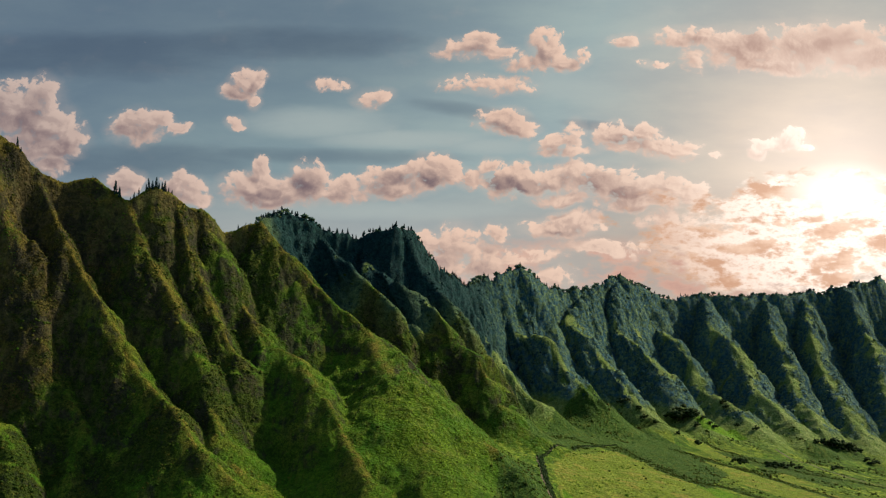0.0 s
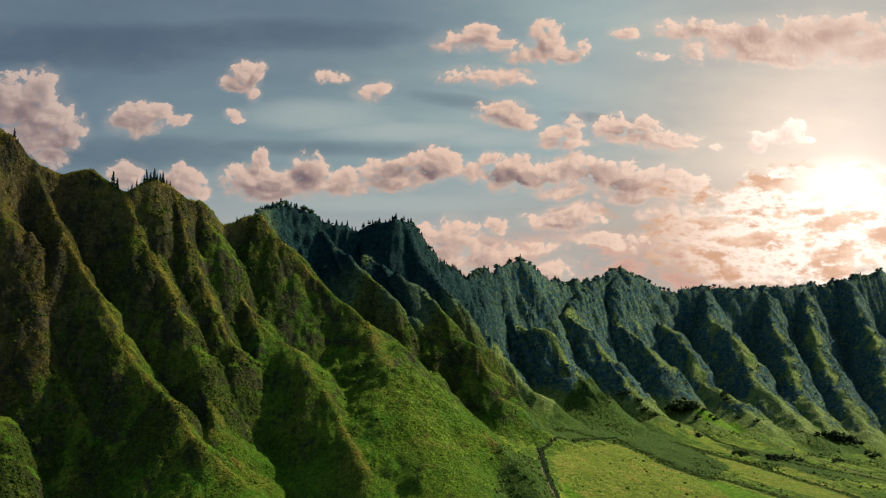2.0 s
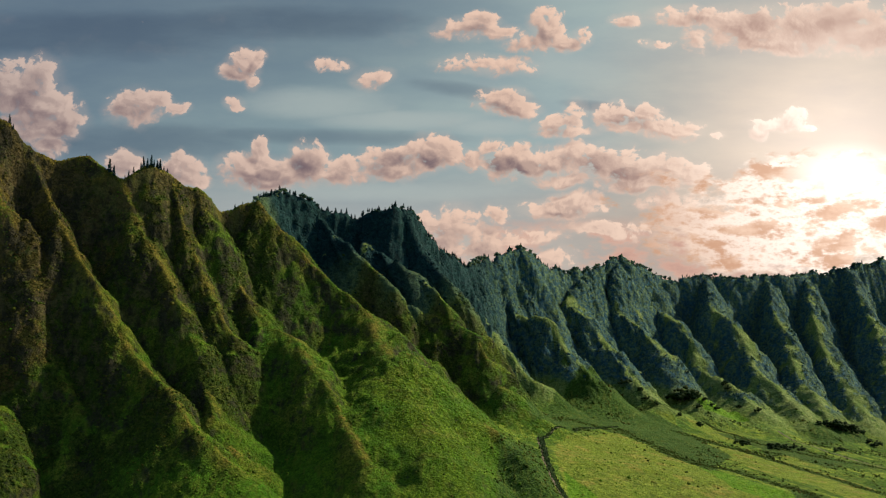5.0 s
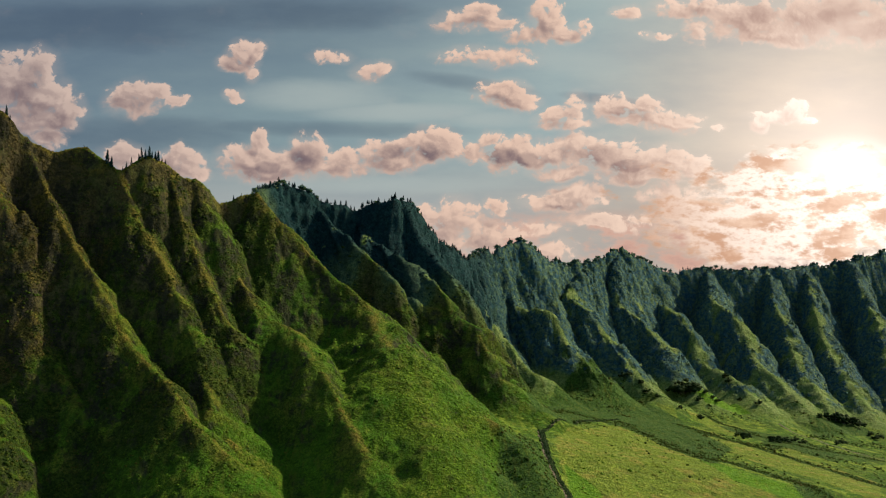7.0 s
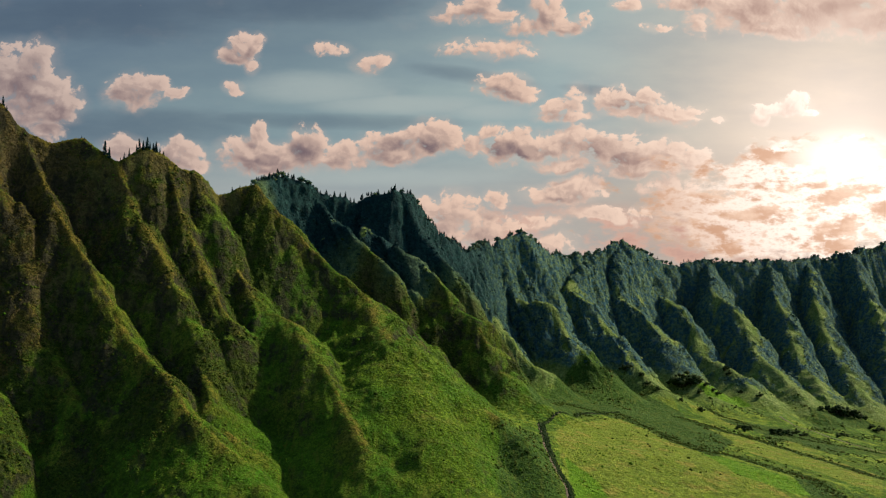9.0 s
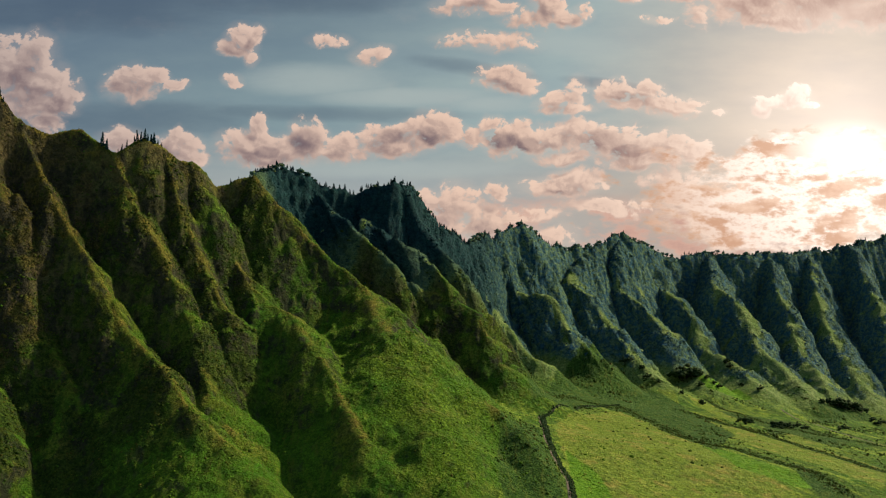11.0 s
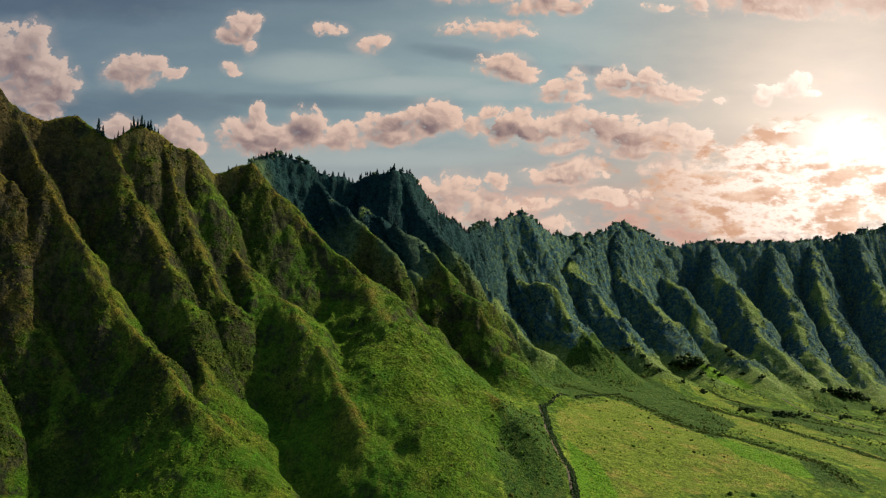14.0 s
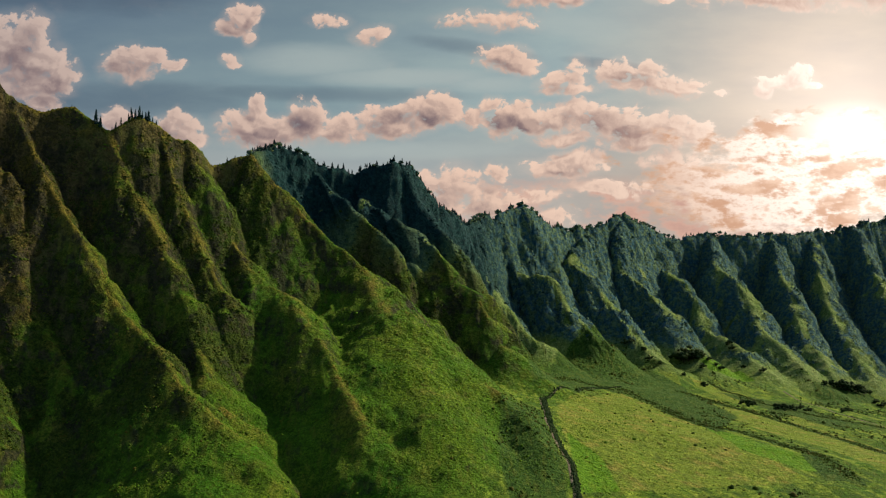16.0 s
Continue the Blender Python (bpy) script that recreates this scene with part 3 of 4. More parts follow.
rng = np.random.default_rng(7)
x, y = scatter(rng, (-640, 180, 920, 1560), 130000, lambda x, y: sample(WOOD, x, y) * np.clip(sample(SLOPE, x, y), 0.5, 1.5) / 1.5)
size = rng.lognormal(0.0, 0.4, len(x))
tagged(clumps("hillside_scrub", x, y, size, size * rng.uniform(0.4, 0.8, len(x)), SCRUB, rng, 4),
       "dense dark green scrub clinging to the steep mountain flanks", "bushes", kind="stuff")
x, y = scatter(rng, (-640, 250, 900, 1400), 40000, lambda x, y: np.clip(0.35 + 0.9 * fbm(x, y, 22.0, 4, 211), 0, 1) * np.clip(sample(GH, x, y) + 0.25, 0, 1) * (1 - sample(WOOD, x, y)))
size = rng.lognormal(-0.15, 0.35, len(x))
tagged(clumps("grass_tussocks", x, y, size, size * rng.uniform(0.5, 0.8, len(x)), GRASS_TUFT, rng, 4),
       "tussocks of green and yellowed grass on the slopes", "grass", kind="stuff")
x, y = scatter(rng, (-420, 1350, 1400, 2750), 85000, lambda x, y: sample(TREES, x, y) * np.clip(sample(SLOPE, x, y), 0.5, 1.5) / 1.5)
size = rng.lognormal(0.6, 0.3, len(x))
tall = size * rng.uniform(0.5, 1.0, len(x))
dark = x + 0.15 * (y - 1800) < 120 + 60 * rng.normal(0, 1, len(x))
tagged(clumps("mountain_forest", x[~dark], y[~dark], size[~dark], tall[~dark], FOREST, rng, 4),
       "forest covering the upper walls of the far ridges, blue haze in its colour", "forest", kind="stuff")
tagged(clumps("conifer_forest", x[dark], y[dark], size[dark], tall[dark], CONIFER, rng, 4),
       "conifer forest covering the steep mountain behind, shade and haze in its colour", "forest", kind="stuff")

# rows of bushes along the lines of the valley floor
def row_of_bushes(lines, gap, wide):
    bx, by = [], []
    for line in lines:
        for (x0, y0), (x1, y1) in zip(line, line[1:]):
            count = int(math.hypot(x1 - x0, y1 - y0) / gap)
            t = rng.uniform(0, 1, count)
            bx.append(x0 + t * (x1 - x0) + rng.normal(0, wide, count))
            by.append(y0 + t * (y1 - y0) + rng.normal(0, wide, count))
    return np.concatenate(bx), np.concatenate(by)


x, y = row_of_bushes(HEDGE_LINES, 0.4, 6.5)
size = rng.lognormal(-0.4, 0.4, len(x))
tagged(clumps("hedgerow_bushes", x, y, size, size * rng.uniform(1.0, 1.7, len(x)), SCRUB, rng, 4),
       "straggling rows of dark bushes between the pastures", "bushes", kind="stuff")
x, y = row_of_bushes(TRACK_HEDGES[:1], 0.14, 1.6)
size = rng.lognormal(-0.2, 0.3, len(x))
tagged(clumps("trackside_hedge", x, y, size, size * rng.uniform(1.3, 2.2, len(x)), HEDGE, rng, 4),
       "dense dark hedge along the dirt track", "hedge", kind="stuff")
x, y = row_of_bushes(TRACK_HEDGES[1:], 0.3, 1.5)
size = rng.lognormal(-0.25, 0.3, len(x))
tagged(clumps("pasture_hedge", x, y, size, size * rng.uniform(1.0, 1.6, len(x)), HEDGE, rng, 4),
       "low dark hedge along the edge of the pasture", "hedge", kind="stuff")


def floor_scrub(x, y):
    patch = np.clip(-0.05 + 1.3 * fbm(x, y, 70.0, 4, 231), 0, 1)
    return (1 - sample(GH, x, y)) * patch * np.clip(0.35 + sample(ROUGH, x, y), 0, 1) * (1 - 0.85 * sample(PASTURE, x, y)) * (1 - sample(FRESH, x, y)) * 0.8


x, y = scatter(rng, (40, 1100, 930, 2200), 130000, floor_scrub)
size = rng.lognormal(-0.05, 0.45, len(x))
tagged(clumps("valley_bushes", x, y, size, size * rng.uniform(0.7, 1.2, len(x)), SCRUB, rng),
       "scattered low bushes on the valley floor", "bushes", kind="stuff")

# ------------------------------------------------------------------ tracks
def strip(name, line, width, lift, mat, label, category):
    """A narrow way laid over the ground along a line."""
    pts = []
    for (x0, y0), (x1, y1) in zip(line, line[1:]):
        count = max(2, int(math.hypot(x1 - x0, y1 - y0) / 3.0))
        pts += [(x0 + (x1 - x0) * k / count, y0 + (y1 - y0) * k / count) for k in range(count)]
    pts = np.array(pts + [line[-1]], dtype=float)
    for _ in range(6):
        pts[1:-1] = (pts[:-2] + 2 * pts[1:-1] + pts[2:]) / 4
    pts += np.stack([fbm(pts[:, 0], pts[:, 1], 18.0, 2, 301), fbm(pts[:, 0], pts[:, 1], 18.0, 2, 311)], -1) * 0.7
    way = np.gradient(pts, axis=0)
    side = np.stack([way[:, 1], -way[:, 0]], -1) / np.linalg.norm(way, axis=1)[:, None]
    rows = []
    for k, drop in ((-1.0, -0.35), (-0.75, 0.0), (0.0, 0.06), (0.75, 0.0), (1.0, -0.35)):
        p = pts + side * k * width / 2
        rows.append(np.column_stack([p, height(p[:, 0], p[:, 1]) + lift + drop]))
    verts = np.stack(rows, 1)
    verts[:, :, 2] = np.maximum(verts[:, :, 2], verts[:, 2:3, 2] - 0.6)
    ids = np.arange(verts.shape[0] * 5).reshape(-1, 5)
    quads = np.stack([ids[:-1, :-1], ids[:-1, 1:], ids[1:, 1:], ids[1:, :-1]], -1).reshape(-1, 4)
    ob = new(name, mesh_from(name, verts.reshape(-1, 3), quads, mat))
    return tagged(ob, label, category, kind="structure")


strip("dirt_track", TRACK, 3.0, 0.45, EARTH, "brown dirt track along a dark hedge", "track")
strip("dirt_track", TRACK_BRANCH, 2.4, 0.3, EARTH, "overgrown dirt track skirting the pasture", "track")
strip("valley_road", VALLEY_ROAD, 4.0, 0.5, EARTH, "pale dirt road across the valley floor", "road")


# ------------------------------------------------------------------ trees
def part(name, verts, faces, mat, parent, smooth=False):
    ob = new(name, mesh_from(name, np.array(verts, dtype=float), np.array(faces), mat, smooth))
    ob.parent = parent
    return ob


def limb(verts, faces, a, b, r0, r1, sides=5):
    """Adds a tapered round limb from a to b."""
    a, b = Vector(a), Vector(b)
    turn = (b - a).to_track_quat("Z", "Y").to_matrix()
    at = len(verts)
    for end, r in ((a, r0), (b, r1)):
        for i in range(sides):
            q = 2 * math.pi * i / sides
            verts.append(tuple(end + turn @ Vector((r * math.cos(q), r * math.sin(q), 0))))
    for i in range(sides):
        k = (i + 1) % sides
        faces.append((at + i, at + k, at + sides + k))
        faces.append((at + i, at + sides + k, at + sides + i))


def tuft(verts, faces, c, r, flat, rand):
    """Adds a ragged clump of leaves, an uneven octahedron."""
    at = len(verts)
    for d in ((1, 0, 0), (0, 1, 0), (-1, 0, 0), (0, -1, 0), (0, 0, 1), (0, 0, -1)):
        k = r * rand.uniform(0.55, 1.35)
        verts.append((c[0] + d[0] * k + rand.uniform(-0.3, 0.3) * r, c[1] + d[1] * k + rand.uniform(-0.3, 0.3) * r, c[2] + d[2] * k * flat))
    for f in ((0, 1, 4), (1, 2, 4), (2, 3, 4), (3, 0, 4), (1, 0, 5), (2, 1, 5), (3, 2, 5), (0, 3, 5)):
        faces.append(tuple(at + i for i in f))


def conifer(seed, label):
    """A narrow pointed tree, 1 m high: trunk, and a ragged crown of drooping sprays."""
    rand = random.Random(seed)
    top = new("conifer_tree")
    v, f = [], []
    limb(v, f, (0, 0, -0.15), (0, 0, 0.95), 0.022, 0.004)
    part("trunk", v, f, BARK, top)
    v, f = [], []
    z = 0.10
    while z < 1.0:
        reach = 0.23 * (1 - z) ** 0.8 + 0.015
        for _ in range(7):
            q = rand.uniform(0, 6.283)
            r = reach * rand.uniform(0.35, 1.1)
            tuft(v, f, (r * math.cos(q), r * math.sin(q), z - 0.25 * r + rand.uniform(-0.02, 0.02)), 0.034 + 0.22 * reach, 0.8, rand)
        z += rand.uniform(0.04, 0.065)
    tuft(v, f, (0, 0, 0.99), 0.018, 2.2, rand)
    part("crown", v, f, CONIFER, top)
    return tagged(top, label, "tree", "trees on the ridges")


def broadleaf(seed, wide, label, mat):
    """A rounded tree, 1 m high: trunk with limbs, and an uneven crown of leaf clumps."""
    rand = random.Random(seed)
    top = new("broadleaf_tree")
    v, f = [], []
    limb(v, f, (0, 0, -0.2), (0.02, 0, 0.3), 0.05, 0.03)
    tips = []
    for i in range(5):
        q = 6.283 * i / 5 + rand.uniform(-0.4, 0.4)
        r = wide * rand.uniform(0.22, 0.36)
        tip = (r * math.cos(q), r * math.sin(q), rand.uniform(0.25, 0.76))
        limb(v, f, (0.02, 0, 0.27), tip, 0.025, 0.008, 4)
        tips.append(tip)
    part("trunk", v, f, BARK, top)
    v, f = [], []
    for tip in tips + [(0, 0, 0.8)]:
        for _ in range(9):
            c = [tip[0] + rand.gauss(0, 0.09 * wide), tip[1] + rand.gauss(0, 0.09 * wide), tip[2] + rand.gauss(0, 0.11)]
            tuft(v, f, c, rand.uniform(0.13, 0.21) * (0.6 + 0.4 * wide), 0.8, rand)
    part("crown", v, f, mat, top, True)
    return tagged(top, label, "tree", "trees on the ridges")


def planted(ob, first, x, y, tall, rand, spread=1.0, sunk=0.06):
    """Places the first tree itself, or a copy of it, at x, y, tall metres high."""
    z = float(height(np.array([x]), np.array([y]))[0])
    m = pose(x, y, z - sunk * tall - 0.5, rand.uniform(-3, 3), rand.uniform(-3, 3), rand.uniform(0, 360))
    t = ob if first else copy_thing(ob, m)
    t.matrix_basis = m @ Matrix.Diagonal((tall * spread, tall * spread, tall, 1))
    return t


CONIFERS = [conifer(11 + i, "slender dark conifer standing on the mountain crest") for i in range(3)]
LEAFY = [broadleaf(31 + i, 0.7 + 0.2 * i, "small dark green tree on the wooded ridge top", FOREST) for i in range(4)]
VALLEY = [broadleaf(51 + i, 1.0 + 0.25 * i, "rounded dark tree standing in the valley pasture", HEDGE) for i in range(3)]
used = set()


def plant(kind, x, y, tall, rand, spread=1.0, sunk=0.06):
    ob = kind[rand.randrange(len(kind))]
    t = planted(ob, ob.name not in used, x, y, tall, rand, spread, sunk)
    used.add(ob.name)
    return t


def on_crest(x, y, span):
    """The y of the highest ground near x, y."""
    ys = np.linspace(y - span, y + span, 41)
    return float(ys[np.argmax(height(np.full(41, x), ys))])


rand = random.Random(5)
# conifers on the near crest: x, y, height
CREST_TREES = [(-399, 1190, 17), (-394, 1190, 13), (-377, 1192, 8), (-372, 1193, 9), (-381, 1192, 5), (-365, 1196, 10), (-362, 1197, 13), (-358, 1198, 11), (-354, 1199, 13), (-351, 1200, 9), (-348, 1200, 11), (-345, 1202, 13), (-342, 1204, 8), (-338, 1208, 6), (-509, 1160, 12), (-505, 1161, 7), (-424, 1190, 4), (-428, 1190, 4), (-266, 1275, 6), (-257, 1280, 4)]
for x, y, tall in CREST_TREES:
    plant(CONIFERS, x, on_crest(x, y, 16) + rand.uniform(-1.5, 1.5), 1.05 * tall, rand, rand.uniform(0.6, 0.85))


def fringe(crest, start, gap, low, high, pointed):
    """Trees along a crest line, from its given stretch on."""
    for (x0, y0, _), (x1, y1, _) in list(zip(crest, crest[1:]))[start:]:
        length = math.hypot(x1 - x0, y1 - y0)
        s = rand.uniform(0, gap)
        while s < length:
            x = x0 + (x1 - x0) * s / length + rand.gauss(0, 3.0)
            y = on_crest(x, y0 + (y1 - y0) * s / length, 12) + rand.gauss(0, 1.5)
            if rand.random() < pointed:
                plant(CONIFERS, x, y, rand.uniform(low, high), rand, rand.uniform(0.8, 1.3))
            else:
                plant(LEAFY, x, y, rand.uniform(low, high), rand, rand.uniform(1.0, 1.3), 0.3)
            s += gap * rand.uniform(0.4, 1.6)


fringe(RIDGES[1][1], 0, 5.5, 5.5, 9.5, 0.8)
fringe(RIDGES[2][1], 0, 7.0, 5.0, 10.0, 0.45)
fringe(RIDGES[3][1][:7], 0, 7.0, 5.0, 9.0, 0.35)
# trees on the valley floor: x, y, height
VALLEY_TREES = [(451, 1988, 17), (459, 1977, 24), (467, 1970, 26), (476, 1964, 23), (484, 1957, 17), (386, 1846, 8), (447, 1779, 9), (478, 1911, 11), (496, 1935, 9), (508, 1928, 8), (575, 2084, 12), (577, 2063, 9), (516, 1925, 8), (579, 1994, 8), (602, 1947, 9), (465, 1623, 9), (473, 1612, 11), (489, 1641, 8), (526, 1638, 11), (537, 1639, 12)]
VALLEY_TREES += [(553, 1652, 11), (580, 1689, 9), (589, 1679, 8), (714, 1941, 11), (744, 1985, 16), (757, 1975, 19), (770, 1969, 21), (787, 1978, 19), (803, 1981, 15), (671, 1747, 9), (691, 1776, 9), (338, 1921, 9), (347, 1916, 8), (367, 1893, 8), (372, 1869, 8), (418, 1803, 7), (809, 1945, 11), (818, 1930, 11)]
for x, y, tall in VALLEY_TREES:
    t = plant(VALLEY, x, y, tall, rand, rand.uniform(1.0, 1.3))
    t["group"] = "trees in the valley"


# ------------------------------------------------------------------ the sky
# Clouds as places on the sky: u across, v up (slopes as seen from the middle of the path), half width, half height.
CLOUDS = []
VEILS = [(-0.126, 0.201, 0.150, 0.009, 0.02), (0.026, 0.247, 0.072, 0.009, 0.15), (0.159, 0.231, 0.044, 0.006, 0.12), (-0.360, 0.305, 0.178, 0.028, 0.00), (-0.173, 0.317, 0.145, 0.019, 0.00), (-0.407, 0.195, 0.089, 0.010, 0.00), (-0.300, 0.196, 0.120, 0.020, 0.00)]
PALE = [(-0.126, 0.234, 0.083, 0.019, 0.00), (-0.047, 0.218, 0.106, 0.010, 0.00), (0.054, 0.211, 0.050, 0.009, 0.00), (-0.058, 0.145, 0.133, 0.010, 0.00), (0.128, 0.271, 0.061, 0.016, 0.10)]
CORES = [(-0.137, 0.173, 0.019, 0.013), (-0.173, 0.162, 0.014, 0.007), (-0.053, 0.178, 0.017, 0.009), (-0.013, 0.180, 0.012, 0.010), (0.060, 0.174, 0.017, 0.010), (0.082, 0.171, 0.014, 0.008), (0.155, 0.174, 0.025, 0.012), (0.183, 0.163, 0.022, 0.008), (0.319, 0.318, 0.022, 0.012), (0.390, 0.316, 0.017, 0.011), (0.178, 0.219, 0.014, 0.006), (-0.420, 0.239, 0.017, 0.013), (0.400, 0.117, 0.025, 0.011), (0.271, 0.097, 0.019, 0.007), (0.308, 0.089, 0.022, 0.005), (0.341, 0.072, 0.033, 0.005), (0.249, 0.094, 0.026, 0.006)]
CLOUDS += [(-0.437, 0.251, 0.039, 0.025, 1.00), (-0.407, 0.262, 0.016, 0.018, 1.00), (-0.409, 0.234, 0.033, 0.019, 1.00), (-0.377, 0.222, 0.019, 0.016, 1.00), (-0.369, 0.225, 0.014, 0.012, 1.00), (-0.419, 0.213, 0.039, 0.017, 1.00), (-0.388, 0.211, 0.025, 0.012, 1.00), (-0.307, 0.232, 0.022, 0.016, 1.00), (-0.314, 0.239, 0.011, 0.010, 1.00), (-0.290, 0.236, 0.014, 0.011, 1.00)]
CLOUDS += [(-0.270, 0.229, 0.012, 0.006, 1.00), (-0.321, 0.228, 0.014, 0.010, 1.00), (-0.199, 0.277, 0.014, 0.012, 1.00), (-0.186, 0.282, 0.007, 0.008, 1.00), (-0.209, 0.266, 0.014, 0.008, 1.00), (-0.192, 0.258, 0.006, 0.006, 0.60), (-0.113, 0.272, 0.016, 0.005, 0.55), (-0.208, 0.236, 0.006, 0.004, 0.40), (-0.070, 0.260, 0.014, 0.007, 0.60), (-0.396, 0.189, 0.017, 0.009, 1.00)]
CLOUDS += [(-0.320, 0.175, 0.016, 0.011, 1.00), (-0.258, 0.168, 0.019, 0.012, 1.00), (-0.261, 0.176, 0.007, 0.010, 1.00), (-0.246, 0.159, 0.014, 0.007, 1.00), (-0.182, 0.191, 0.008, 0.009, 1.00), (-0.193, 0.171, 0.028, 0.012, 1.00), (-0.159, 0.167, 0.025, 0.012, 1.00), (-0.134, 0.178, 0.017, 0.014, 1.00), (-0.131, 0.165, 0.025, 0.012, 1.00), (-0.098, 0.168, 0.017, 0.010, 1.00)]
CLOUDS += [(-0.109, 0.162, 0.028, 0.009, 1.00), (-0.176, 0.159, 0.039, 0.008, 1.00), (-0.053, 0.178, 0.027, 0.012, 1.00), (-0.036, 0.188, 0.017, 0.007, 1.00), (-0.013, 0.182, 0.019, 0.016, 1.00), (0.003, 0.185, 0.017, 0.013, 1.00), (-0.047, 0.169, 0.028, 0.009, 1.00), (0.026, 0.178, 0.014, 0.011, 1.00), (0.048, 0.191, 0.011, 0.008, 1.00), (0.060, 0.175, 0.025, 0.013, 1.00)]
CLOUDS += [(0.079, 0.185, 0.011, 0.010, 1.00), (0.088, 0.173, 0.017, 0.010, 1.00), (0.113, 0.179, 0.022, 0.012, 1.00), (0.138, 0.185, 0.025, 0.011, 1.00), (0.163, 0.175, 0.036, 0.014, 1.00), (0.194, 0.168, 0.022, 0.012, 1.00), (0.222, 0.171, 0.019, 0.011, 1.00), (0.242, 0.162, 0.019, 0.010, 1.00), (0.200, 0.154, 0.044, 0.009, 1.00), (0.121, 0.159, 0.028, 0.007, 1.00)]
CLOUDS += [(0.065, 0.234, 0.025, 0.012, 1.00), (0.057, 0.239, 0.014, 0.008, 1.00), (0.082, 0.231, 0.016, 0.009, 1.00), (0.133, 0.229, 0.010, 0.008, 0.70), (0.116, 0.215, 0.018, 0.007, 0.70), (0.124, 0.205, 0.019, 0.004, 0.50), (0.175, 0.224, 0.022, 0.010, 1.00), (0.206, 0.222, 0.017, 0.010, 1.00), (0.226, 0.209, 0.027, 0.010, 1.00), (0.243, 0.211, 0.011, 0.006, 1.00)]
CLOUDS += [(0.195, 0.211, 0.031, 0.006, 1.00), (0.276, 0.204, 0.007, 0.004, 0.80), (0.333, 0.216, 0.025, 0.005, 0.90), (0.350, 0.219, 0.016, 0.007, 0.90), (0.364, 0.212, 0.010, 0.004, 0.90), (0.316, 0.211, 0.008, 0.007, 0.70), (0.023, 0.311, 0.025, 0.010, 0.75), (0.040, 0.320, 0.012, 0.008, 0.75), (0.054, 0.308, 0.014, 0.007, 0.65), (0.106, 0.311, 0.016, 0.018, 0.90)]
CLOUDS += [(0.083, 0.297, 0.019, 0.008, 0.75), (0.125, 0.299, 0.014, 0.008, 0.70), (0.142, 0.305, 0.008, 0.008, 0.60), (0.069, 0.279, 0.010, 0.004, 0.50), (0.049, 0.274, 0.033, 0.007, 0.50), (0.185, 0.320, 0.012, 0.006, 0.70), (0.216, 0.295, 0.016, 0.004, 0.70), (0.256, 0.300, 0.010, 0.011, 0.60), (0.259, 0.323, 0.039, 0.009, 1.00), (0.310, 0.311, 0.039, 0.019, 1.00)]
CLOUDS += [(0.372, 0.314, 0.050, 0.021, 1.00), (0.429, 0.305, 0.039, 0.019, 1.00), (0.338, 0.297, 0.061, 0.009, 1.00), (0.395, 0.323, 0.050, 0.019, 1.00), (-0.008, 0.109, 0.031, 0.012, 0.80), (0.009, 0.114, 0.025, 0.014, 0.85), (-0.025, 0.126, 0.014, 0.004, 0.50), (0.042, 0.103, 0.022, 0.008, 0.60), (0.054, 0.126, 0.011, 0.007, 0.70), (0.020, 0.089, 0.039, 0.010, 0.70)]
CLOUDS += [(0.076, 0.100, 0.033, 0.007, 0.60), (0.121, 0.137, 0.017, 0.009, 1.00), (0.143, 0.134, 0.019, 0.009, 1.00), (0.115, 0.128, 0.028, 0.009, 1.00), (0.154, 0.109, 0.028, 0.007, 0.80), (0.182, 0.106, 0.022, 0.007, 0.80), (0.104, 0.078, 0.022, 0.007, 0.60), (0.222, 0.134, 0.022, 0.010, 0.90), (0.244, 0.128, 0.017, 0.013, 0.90)]


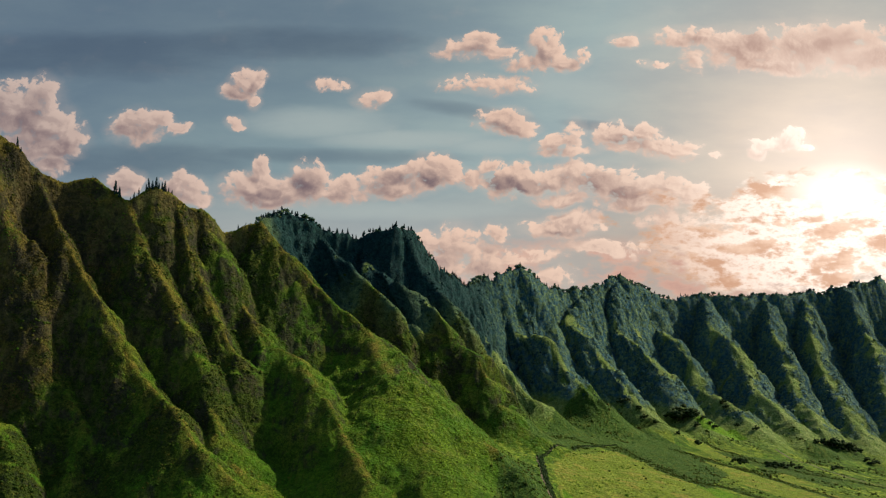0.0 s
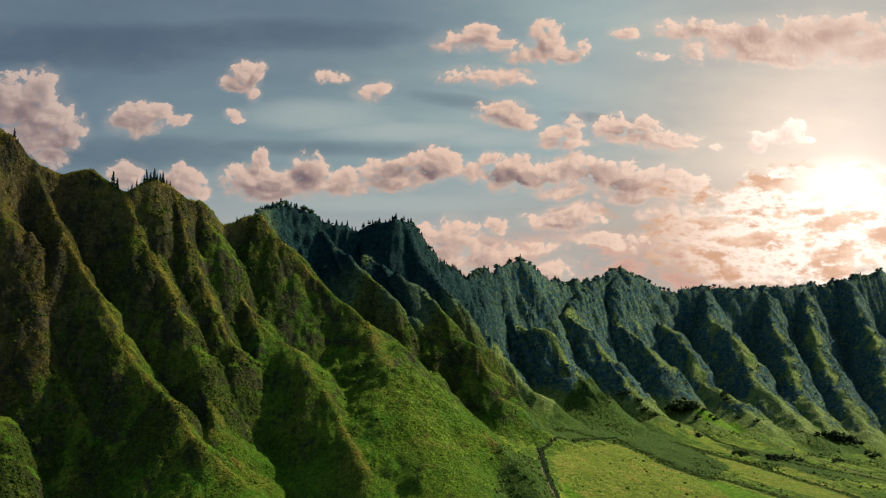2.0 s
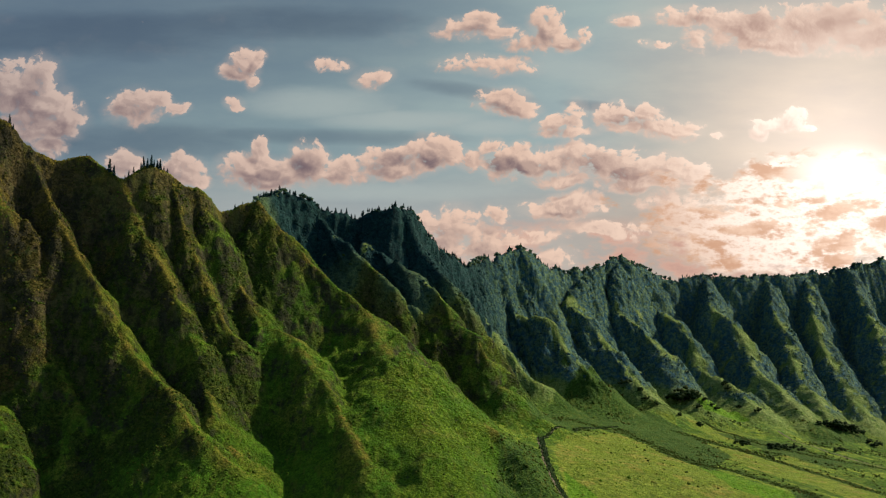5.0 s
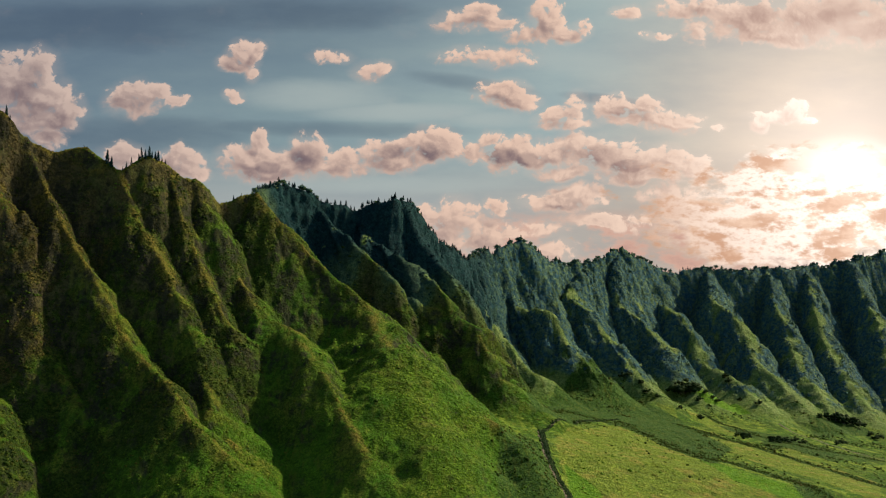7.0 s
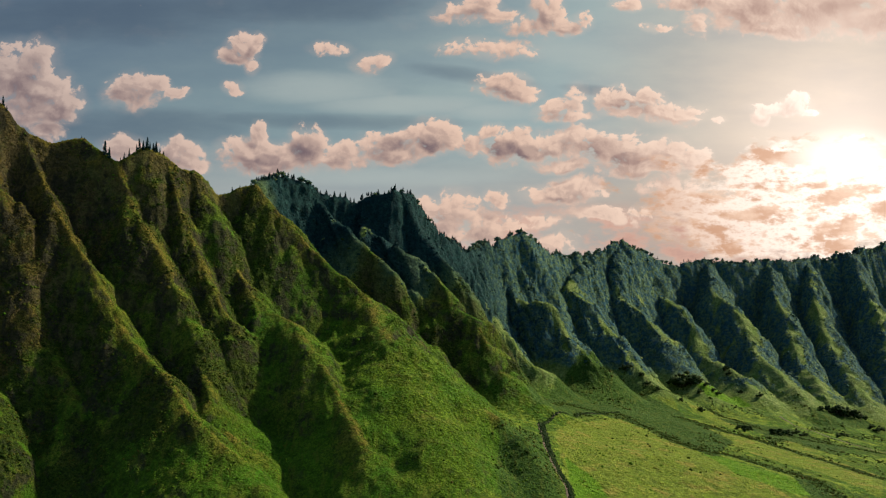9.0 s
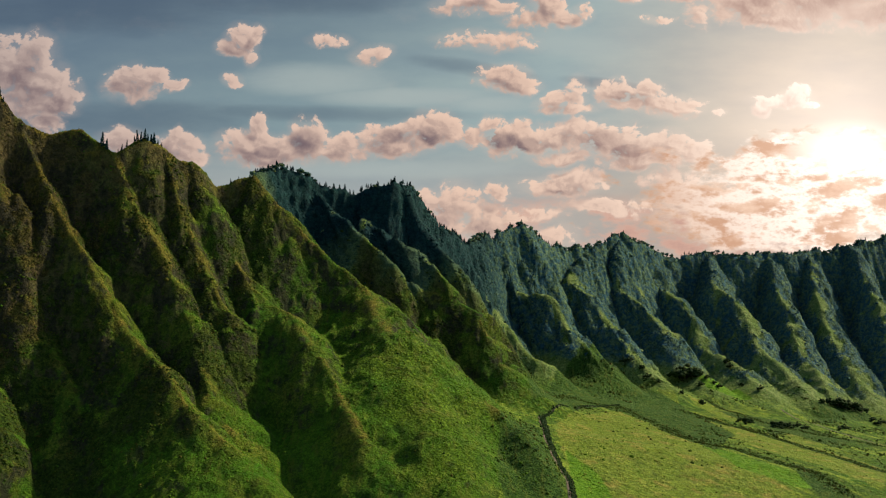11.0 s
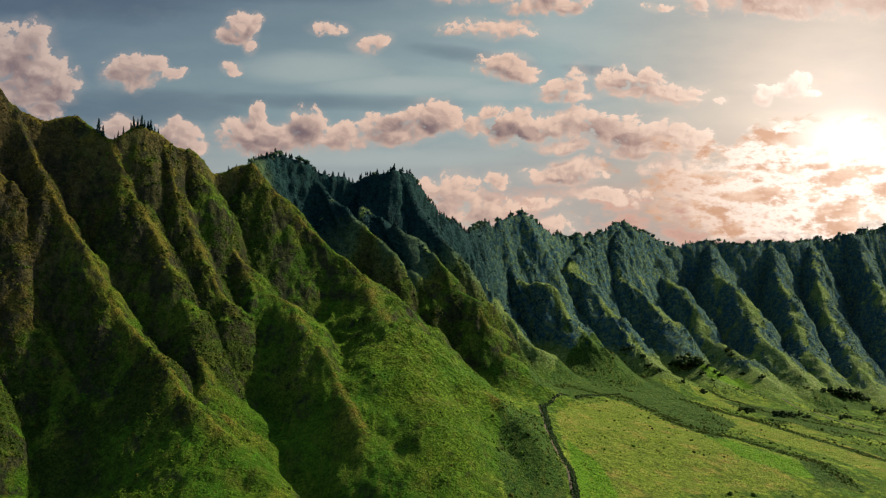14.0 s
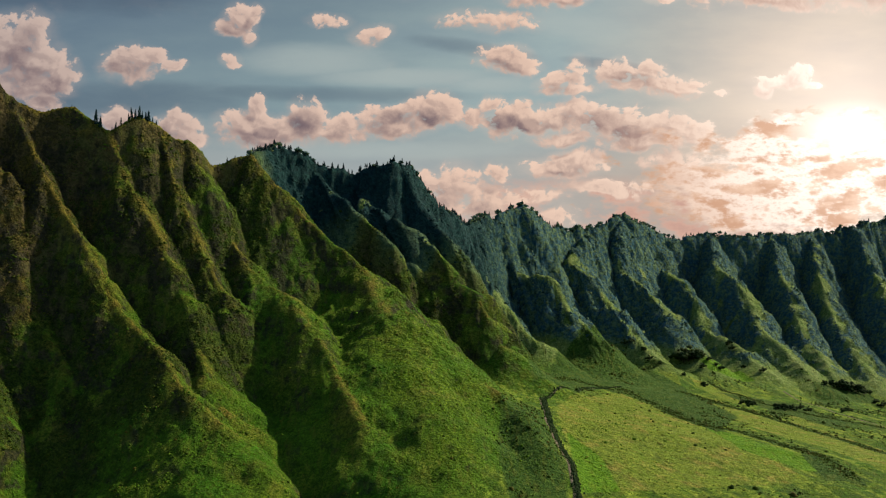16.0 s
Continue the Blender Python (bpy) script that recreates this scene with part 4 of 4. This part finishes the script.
def sky_material():
    mat, n, bsdf = material("evening_sky")
    tree = mat.node_tree
    tree.nodes.remove(bsdf)
    uv = n.node("ShaderNodeUVMap").outputs[0]

    group = bpy.data.node_groups.new("cloud_density", "ShaderNodeTree")
    group.interface.new_socket("at", in_out="INPUT", socket_type="NodeSocketVector")
    group.interface.new_socket("density", in_out="OUTPUT", socket_type="NodeSocketFloat")
    group.interface.new_socket("bulk", in_out="OUTPUT", socket_type="NodeSocketFloat")
    g = Net(group)
    p = g.node("NodeGroupInput").outputs[0]
    w = g.tree.nodes.new("ShaderNodeTexNoise")
    g.put(w, "Vector", p)
    w.inputs["Scale"].default_value, w.inputs["Detail"].default_value = 24.0, 3.0
    q = g.vm("ADD", p, g.vm("SCALE", g.vm("SUBTRACT", w.outputs[1], (0.5, 0.5, 0.5)), 0.024))
    total = None
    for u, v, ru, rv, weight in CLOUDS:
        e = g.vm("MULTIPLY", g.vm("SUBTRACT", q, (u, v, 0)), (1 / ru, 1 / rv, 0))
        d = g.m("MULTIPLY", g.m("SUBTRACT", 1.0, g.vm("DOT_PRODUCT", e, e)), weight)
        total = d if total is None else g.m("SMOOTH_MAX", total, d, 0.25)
    total = g.m("MAXIMUM", total, -2.0)
    puff = g.noise(g.vm("MULTIPLY", p, (1, 1.2, 1)), 30.0, 3, 0.5)
    curl = g.noise(g.vm("MULTIPLY", q, (1, 1.15, 1)), 70.0, 8, 0.60)
    bulk = g.m("ADD", g.m("ADD", g.m("MULTIPLY", total, 0.72), 0.22), g.m("MULTIPLY", g.m("SUBTRACT", puff, 0.5), 1.5))
    dens = g.m("ADD", bulk, g.m("MULTIPLY", g.m("SUBTRACT", curl, 0.5), 4.2))
    out = g.node("NodeGroupOutput")
    g.put(out, 0, dens)
    g.put(out, 1, bulk)

    def density(at):
        c = n.node("ShaderNodeGroup")
        c.node_tree = group
        n.put(c, 0, at)
        return c.outputs

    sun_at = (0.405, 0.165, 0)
    d0, b0 = density(uv)
    away = n.vm("SUBTRACT", sun_at, uv)
    aim = n.vm("NORMALIZE", away)
    d1, _ = density(n.vm("ADD", uv, n.vm("ADD", n.vm("SCALE", aim, 0.004), (0, 0.004, 0))))
    _, b1 = density(n.vm("ADD", uv, n.vm("ADD", n.vm("SCALE", aim, 0.008), (0, 0.012, 0))))
    crisp = n.ramp(n.m("SUBTRACT", d0, d1), -0.5, 0.6)
    broad = n.ramp(n.m("SUBTRACT", b0, b1), -0.35, 0.55)
    lit = n.m("ADD", n.m("MULTIPLY", crisp, 0.3), n.m("MULTIPLY", broad, 0.7))
    cover = n.m("ADD", n.m("MULTIPLY", n.ramp(d0, -0.35, 0.70), n.m("SUBTRACT", 1.0, broad)), n.m("MULTIPLY", n.ramp(d0, -0.10, 0.32), broad))
    thick = n.ramp(b0, 0.15, 1.0)

    xyz = n.node("ShaderNodeSeparateXYZ", Vector=uv)
    u, v = xyz.outputs[0], xyz.outputs[1]
    far = n.vm("LENGTH", n.vm("MULTIPLY", away, (1, 1, 0)))

    # clear sky, from the sun outwards
    def stops(f, *rows):
        col = rows[0][1]
        for (f0, _), (f1, c1) in zip(rows, rows[1:]):
            col = n.mix(n.ramp(f, f0, f1, False), col, c1)
        return col

    base = stops(far, (0.03, (0.88, 0.72, 0.60)), (0.125, (0.66, 0.57, 0.49)), (0.20, (0.48, 0.475, 0.44)),
                 (0.30, (0.35, 0.435, 0.44)), (0.55, (0.235, 0.322, 0.35)), (0.80, (0.152, 0.220, 0.275)))
    upper = n.m("MULTIPLY", n.ramp(v, 0.20, 0.34), n.ramp(far, 0.25, 0.6))
    base = n.mix(n.m("MULTIPLY", upper, 0.8), base, (0.120, 0.175, 0.235))
    base = n.mix(n.m("MULTIPLY", n.ramp(v, 0.195, 0.10), 0.75), base, n.mix(n.ramp(far, 0.15, 0.5), (0.52, 0.41, 0.34), (0.43, 0.435, 0.42)))
    # thin high cloud in broad soft streaks
    streak = n.noise(n.vm("MULTIPLY", uv, (2.2, 7.0, 1)), 2.4, 7, 0.6)
    base = n.mix(n.ramp(streak, 0.30, 0.72), n.mix(1.0, base, (0.90, 0.92, 0.95), "MULTIPLY"), n.mix(1.0, base, (1.10, 1.08, 1.04), "MULTIPLY"))
    # grey veils
    veil = None
    soft = n.noise(n.vm("MULTIPLY", uv, (3, 10, 1)), 2.6, 6, 0.58)
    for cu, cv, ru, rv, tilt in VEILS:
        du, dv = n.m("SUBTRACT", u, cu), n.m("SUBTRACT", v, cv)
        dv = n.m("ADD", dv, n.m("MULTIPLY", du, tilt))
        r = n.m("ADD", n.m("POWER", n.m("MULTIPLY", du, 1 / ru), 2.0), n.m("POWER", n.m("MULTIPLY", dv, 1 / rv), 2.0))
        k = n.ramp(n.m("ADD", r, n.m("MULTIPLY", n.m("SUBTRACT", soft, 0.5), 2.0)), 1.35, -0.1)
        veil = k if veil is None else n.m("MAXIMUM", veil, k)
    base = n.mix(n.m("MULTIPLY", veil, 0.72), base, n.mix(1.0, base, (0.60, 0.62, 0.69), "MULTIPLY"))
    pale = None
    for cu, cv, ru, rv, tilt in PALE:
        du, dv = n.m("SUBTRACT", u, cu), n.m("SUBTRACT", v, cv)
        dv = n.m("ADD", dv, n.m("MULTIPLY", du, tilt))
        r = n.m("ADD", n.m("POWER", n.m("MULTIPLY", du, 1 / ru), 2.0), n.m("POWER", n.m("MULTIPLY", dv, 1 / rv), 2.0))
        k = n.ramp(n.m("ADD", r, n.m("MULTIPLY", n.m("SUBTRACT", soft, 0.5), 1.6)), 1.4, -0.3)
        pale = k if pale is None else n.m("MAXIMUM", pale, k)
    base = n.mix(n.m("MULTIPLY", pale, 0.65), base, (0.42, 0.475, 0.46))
    # broken sheet of low cloud under the sun, and thin pink cloud along the ridges
    flat = n.vm("MULTIPLY", uv, (1, 2.0, 1))
    sheet = n.noise(flat, 20.0, 8, 0.6)
    fold = n.m("ABSOLUTE", n.m("SUBTRACT", n.noise(n.vm("ADD", flat, (3, 7, 0)), 17.0, 7, 0.66), 0.5))
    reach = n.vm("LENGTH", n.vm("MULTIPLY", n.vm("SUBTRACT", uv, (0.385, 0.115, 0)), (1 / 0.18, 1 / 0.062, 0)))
    where = n.ramp(n.m("ADD", reach, n.m("MULTIPLY", n.m("SUBTRACT", sheet, 0.5), 2.2)), 1.15, 0.8)
    body = n.mix(n.ramp(sheet, 0.40, 0.62), (0.64, 0.36, 0.23), (0.88, 0.61, 0.45))
    body = n.mix(n.m("MULTIPLY", n.ramp(fold, 0.10, 0.0), n.ramp(far, 0.26, 0.06)), body, (1.15, 1.0, 0.88))
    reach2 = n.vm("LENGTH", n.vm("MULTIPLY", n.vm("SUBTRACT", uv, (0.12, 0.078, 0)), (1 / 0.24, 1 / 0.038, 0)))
    where2 = n.m("MULTIPLY", n.ramp(reach2, 1.25, 0.6), n.ramp(sheet, 0.44, 0.60))
    pink = n.mix(n.ramp(sheet, 0.5, 0.7), (0.72, 0.42, 0.32), (0.56, 0.33, 0.27))
    base = n.mix(n.m("MULTIPLY", where2, 0.9), base, pink)
    shade = n.mix(n.ramp(far, 0.38, 0.06), (0.185, 0.135, 0.15), (0.50, 0.31, 0.25))
    glow = stops(far, (0.05, (1.2, 1.05, 0.92)), (0.16, (0.95, 0.72, 0.58)), (0.35, (0.83, 0.585, 0.455)), (0.6, (0.72, 0.525, 0.43)), (0.85, (0.58, 0.45, 0.395)))
    # dark hearts of the thickest clouds
    heart = None
    lump = n.noise(uv, 34.0, 4, 0.6)
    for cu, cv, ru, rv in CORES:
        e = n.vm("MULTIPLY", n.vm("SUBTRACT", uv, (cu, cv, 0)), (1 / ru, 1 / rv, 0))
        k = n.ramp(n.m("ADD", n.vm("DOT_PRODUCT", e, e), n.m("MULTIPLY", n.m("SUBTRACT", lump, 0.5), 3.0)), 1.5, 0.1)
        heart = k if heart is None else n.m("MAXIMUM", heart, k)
    deep = n.m("MULTIPLY", n.m("MULTIPLY", thick, 0.85), n.m("SUBTRACT", 1.0, n.m("MULTIPLY", lit, 0.8)), clamp=True)
    deep = n.m("MAXIMUM", deep, n.m("MULTIPLY", heart, n.m("SUBTRACT", 1.0, n.m("MULTIPLY", lit, 0.45))))
    deep = n.m("MULTIPLY", deep, n.m("ADD", 0.5, n.m("MULTIPLY", n.ramp(far, 0.06, 0.22), 0.5)))
    cloud = n.mix(deep, n.mix(lit, n.mix(0.4, glow, shade), glow), shade)
    # thin mist round the clouds and trailing below them
    wisp = n.noise(n.vm("MULTIPLY", uv, (1, 1.6, 1)), 14.0, 6, 0.6)
    mist = n.ramp(n.m("ADD", b0, n.m("MULTIPLY", n.m("SUBTRACT", wisp, 0.5), 3.0)), -1.1, 0.9)
    base = n.mix(n.m("MULTIPLY", mist, 0.22), base, glow)
    col = n.mix(cover, base, cloud)
    col = n.mix(where, col, body)
    halo = n.m("POWER", n.ramp(far, 0.22, 0.0, False), 2.0)
    core = n.ramp(n.vm("LENGTH", n.vm("MULTIPLY", away, (0.7, 1.4, 0))), 0.050, -0.004)
    col = n.mix(1.0, col, n.mix(halo, (0, 0, 0), (0.38, 0.31, 0.25)), "ADD")
    col = n.mix(core, col, (1.6, 1.5, 1.35))
    em = n.node("ShaderNodeEmission", Color=col, Strength=0.84)
    tree.links.new(em.outputs[0], tree.nodes["Material Output"].inputs[0])
    return mat


def sky_backdrop():
    radius, cols, rows = 4500.0, 64, 24
    az = np.radians(np.linspace(-27.2, 27.2, cols + 1))
    zs = np.linspace(-120.0, 1900.0, rows + 1)
    A, Z = np.meshgrid(az, zs)
    verts = np.stack([radius * np.sin(A), radius * np.cos(A), Z], -1).reshape(-1, 3)
    ids = np.arange(verts.shape[0]).reshape(rows + 1, cols + 1)
    quads = np.stack([ids[:-1, :-1], ids[1:, :-1], ids[1:, 1:], ids[:-1, 1:]], -1).reshape(-1, 4)
    me = mesh_from("sky_backdrop", verts, quads, sky_material())
    layer = me.uv_layers.new(name="UVMap")
    co = verts[quads.ravel()]
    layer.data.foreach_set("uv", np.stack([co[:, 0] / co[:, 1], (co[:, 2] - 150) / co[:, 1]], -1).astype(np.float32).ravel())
    ob = new("sky_backdrop", me)
    return tagged(ob, "evening sky with pink cumulus clouds and a low hazy sun", "sky", kind="structure")


sky_backdrop()
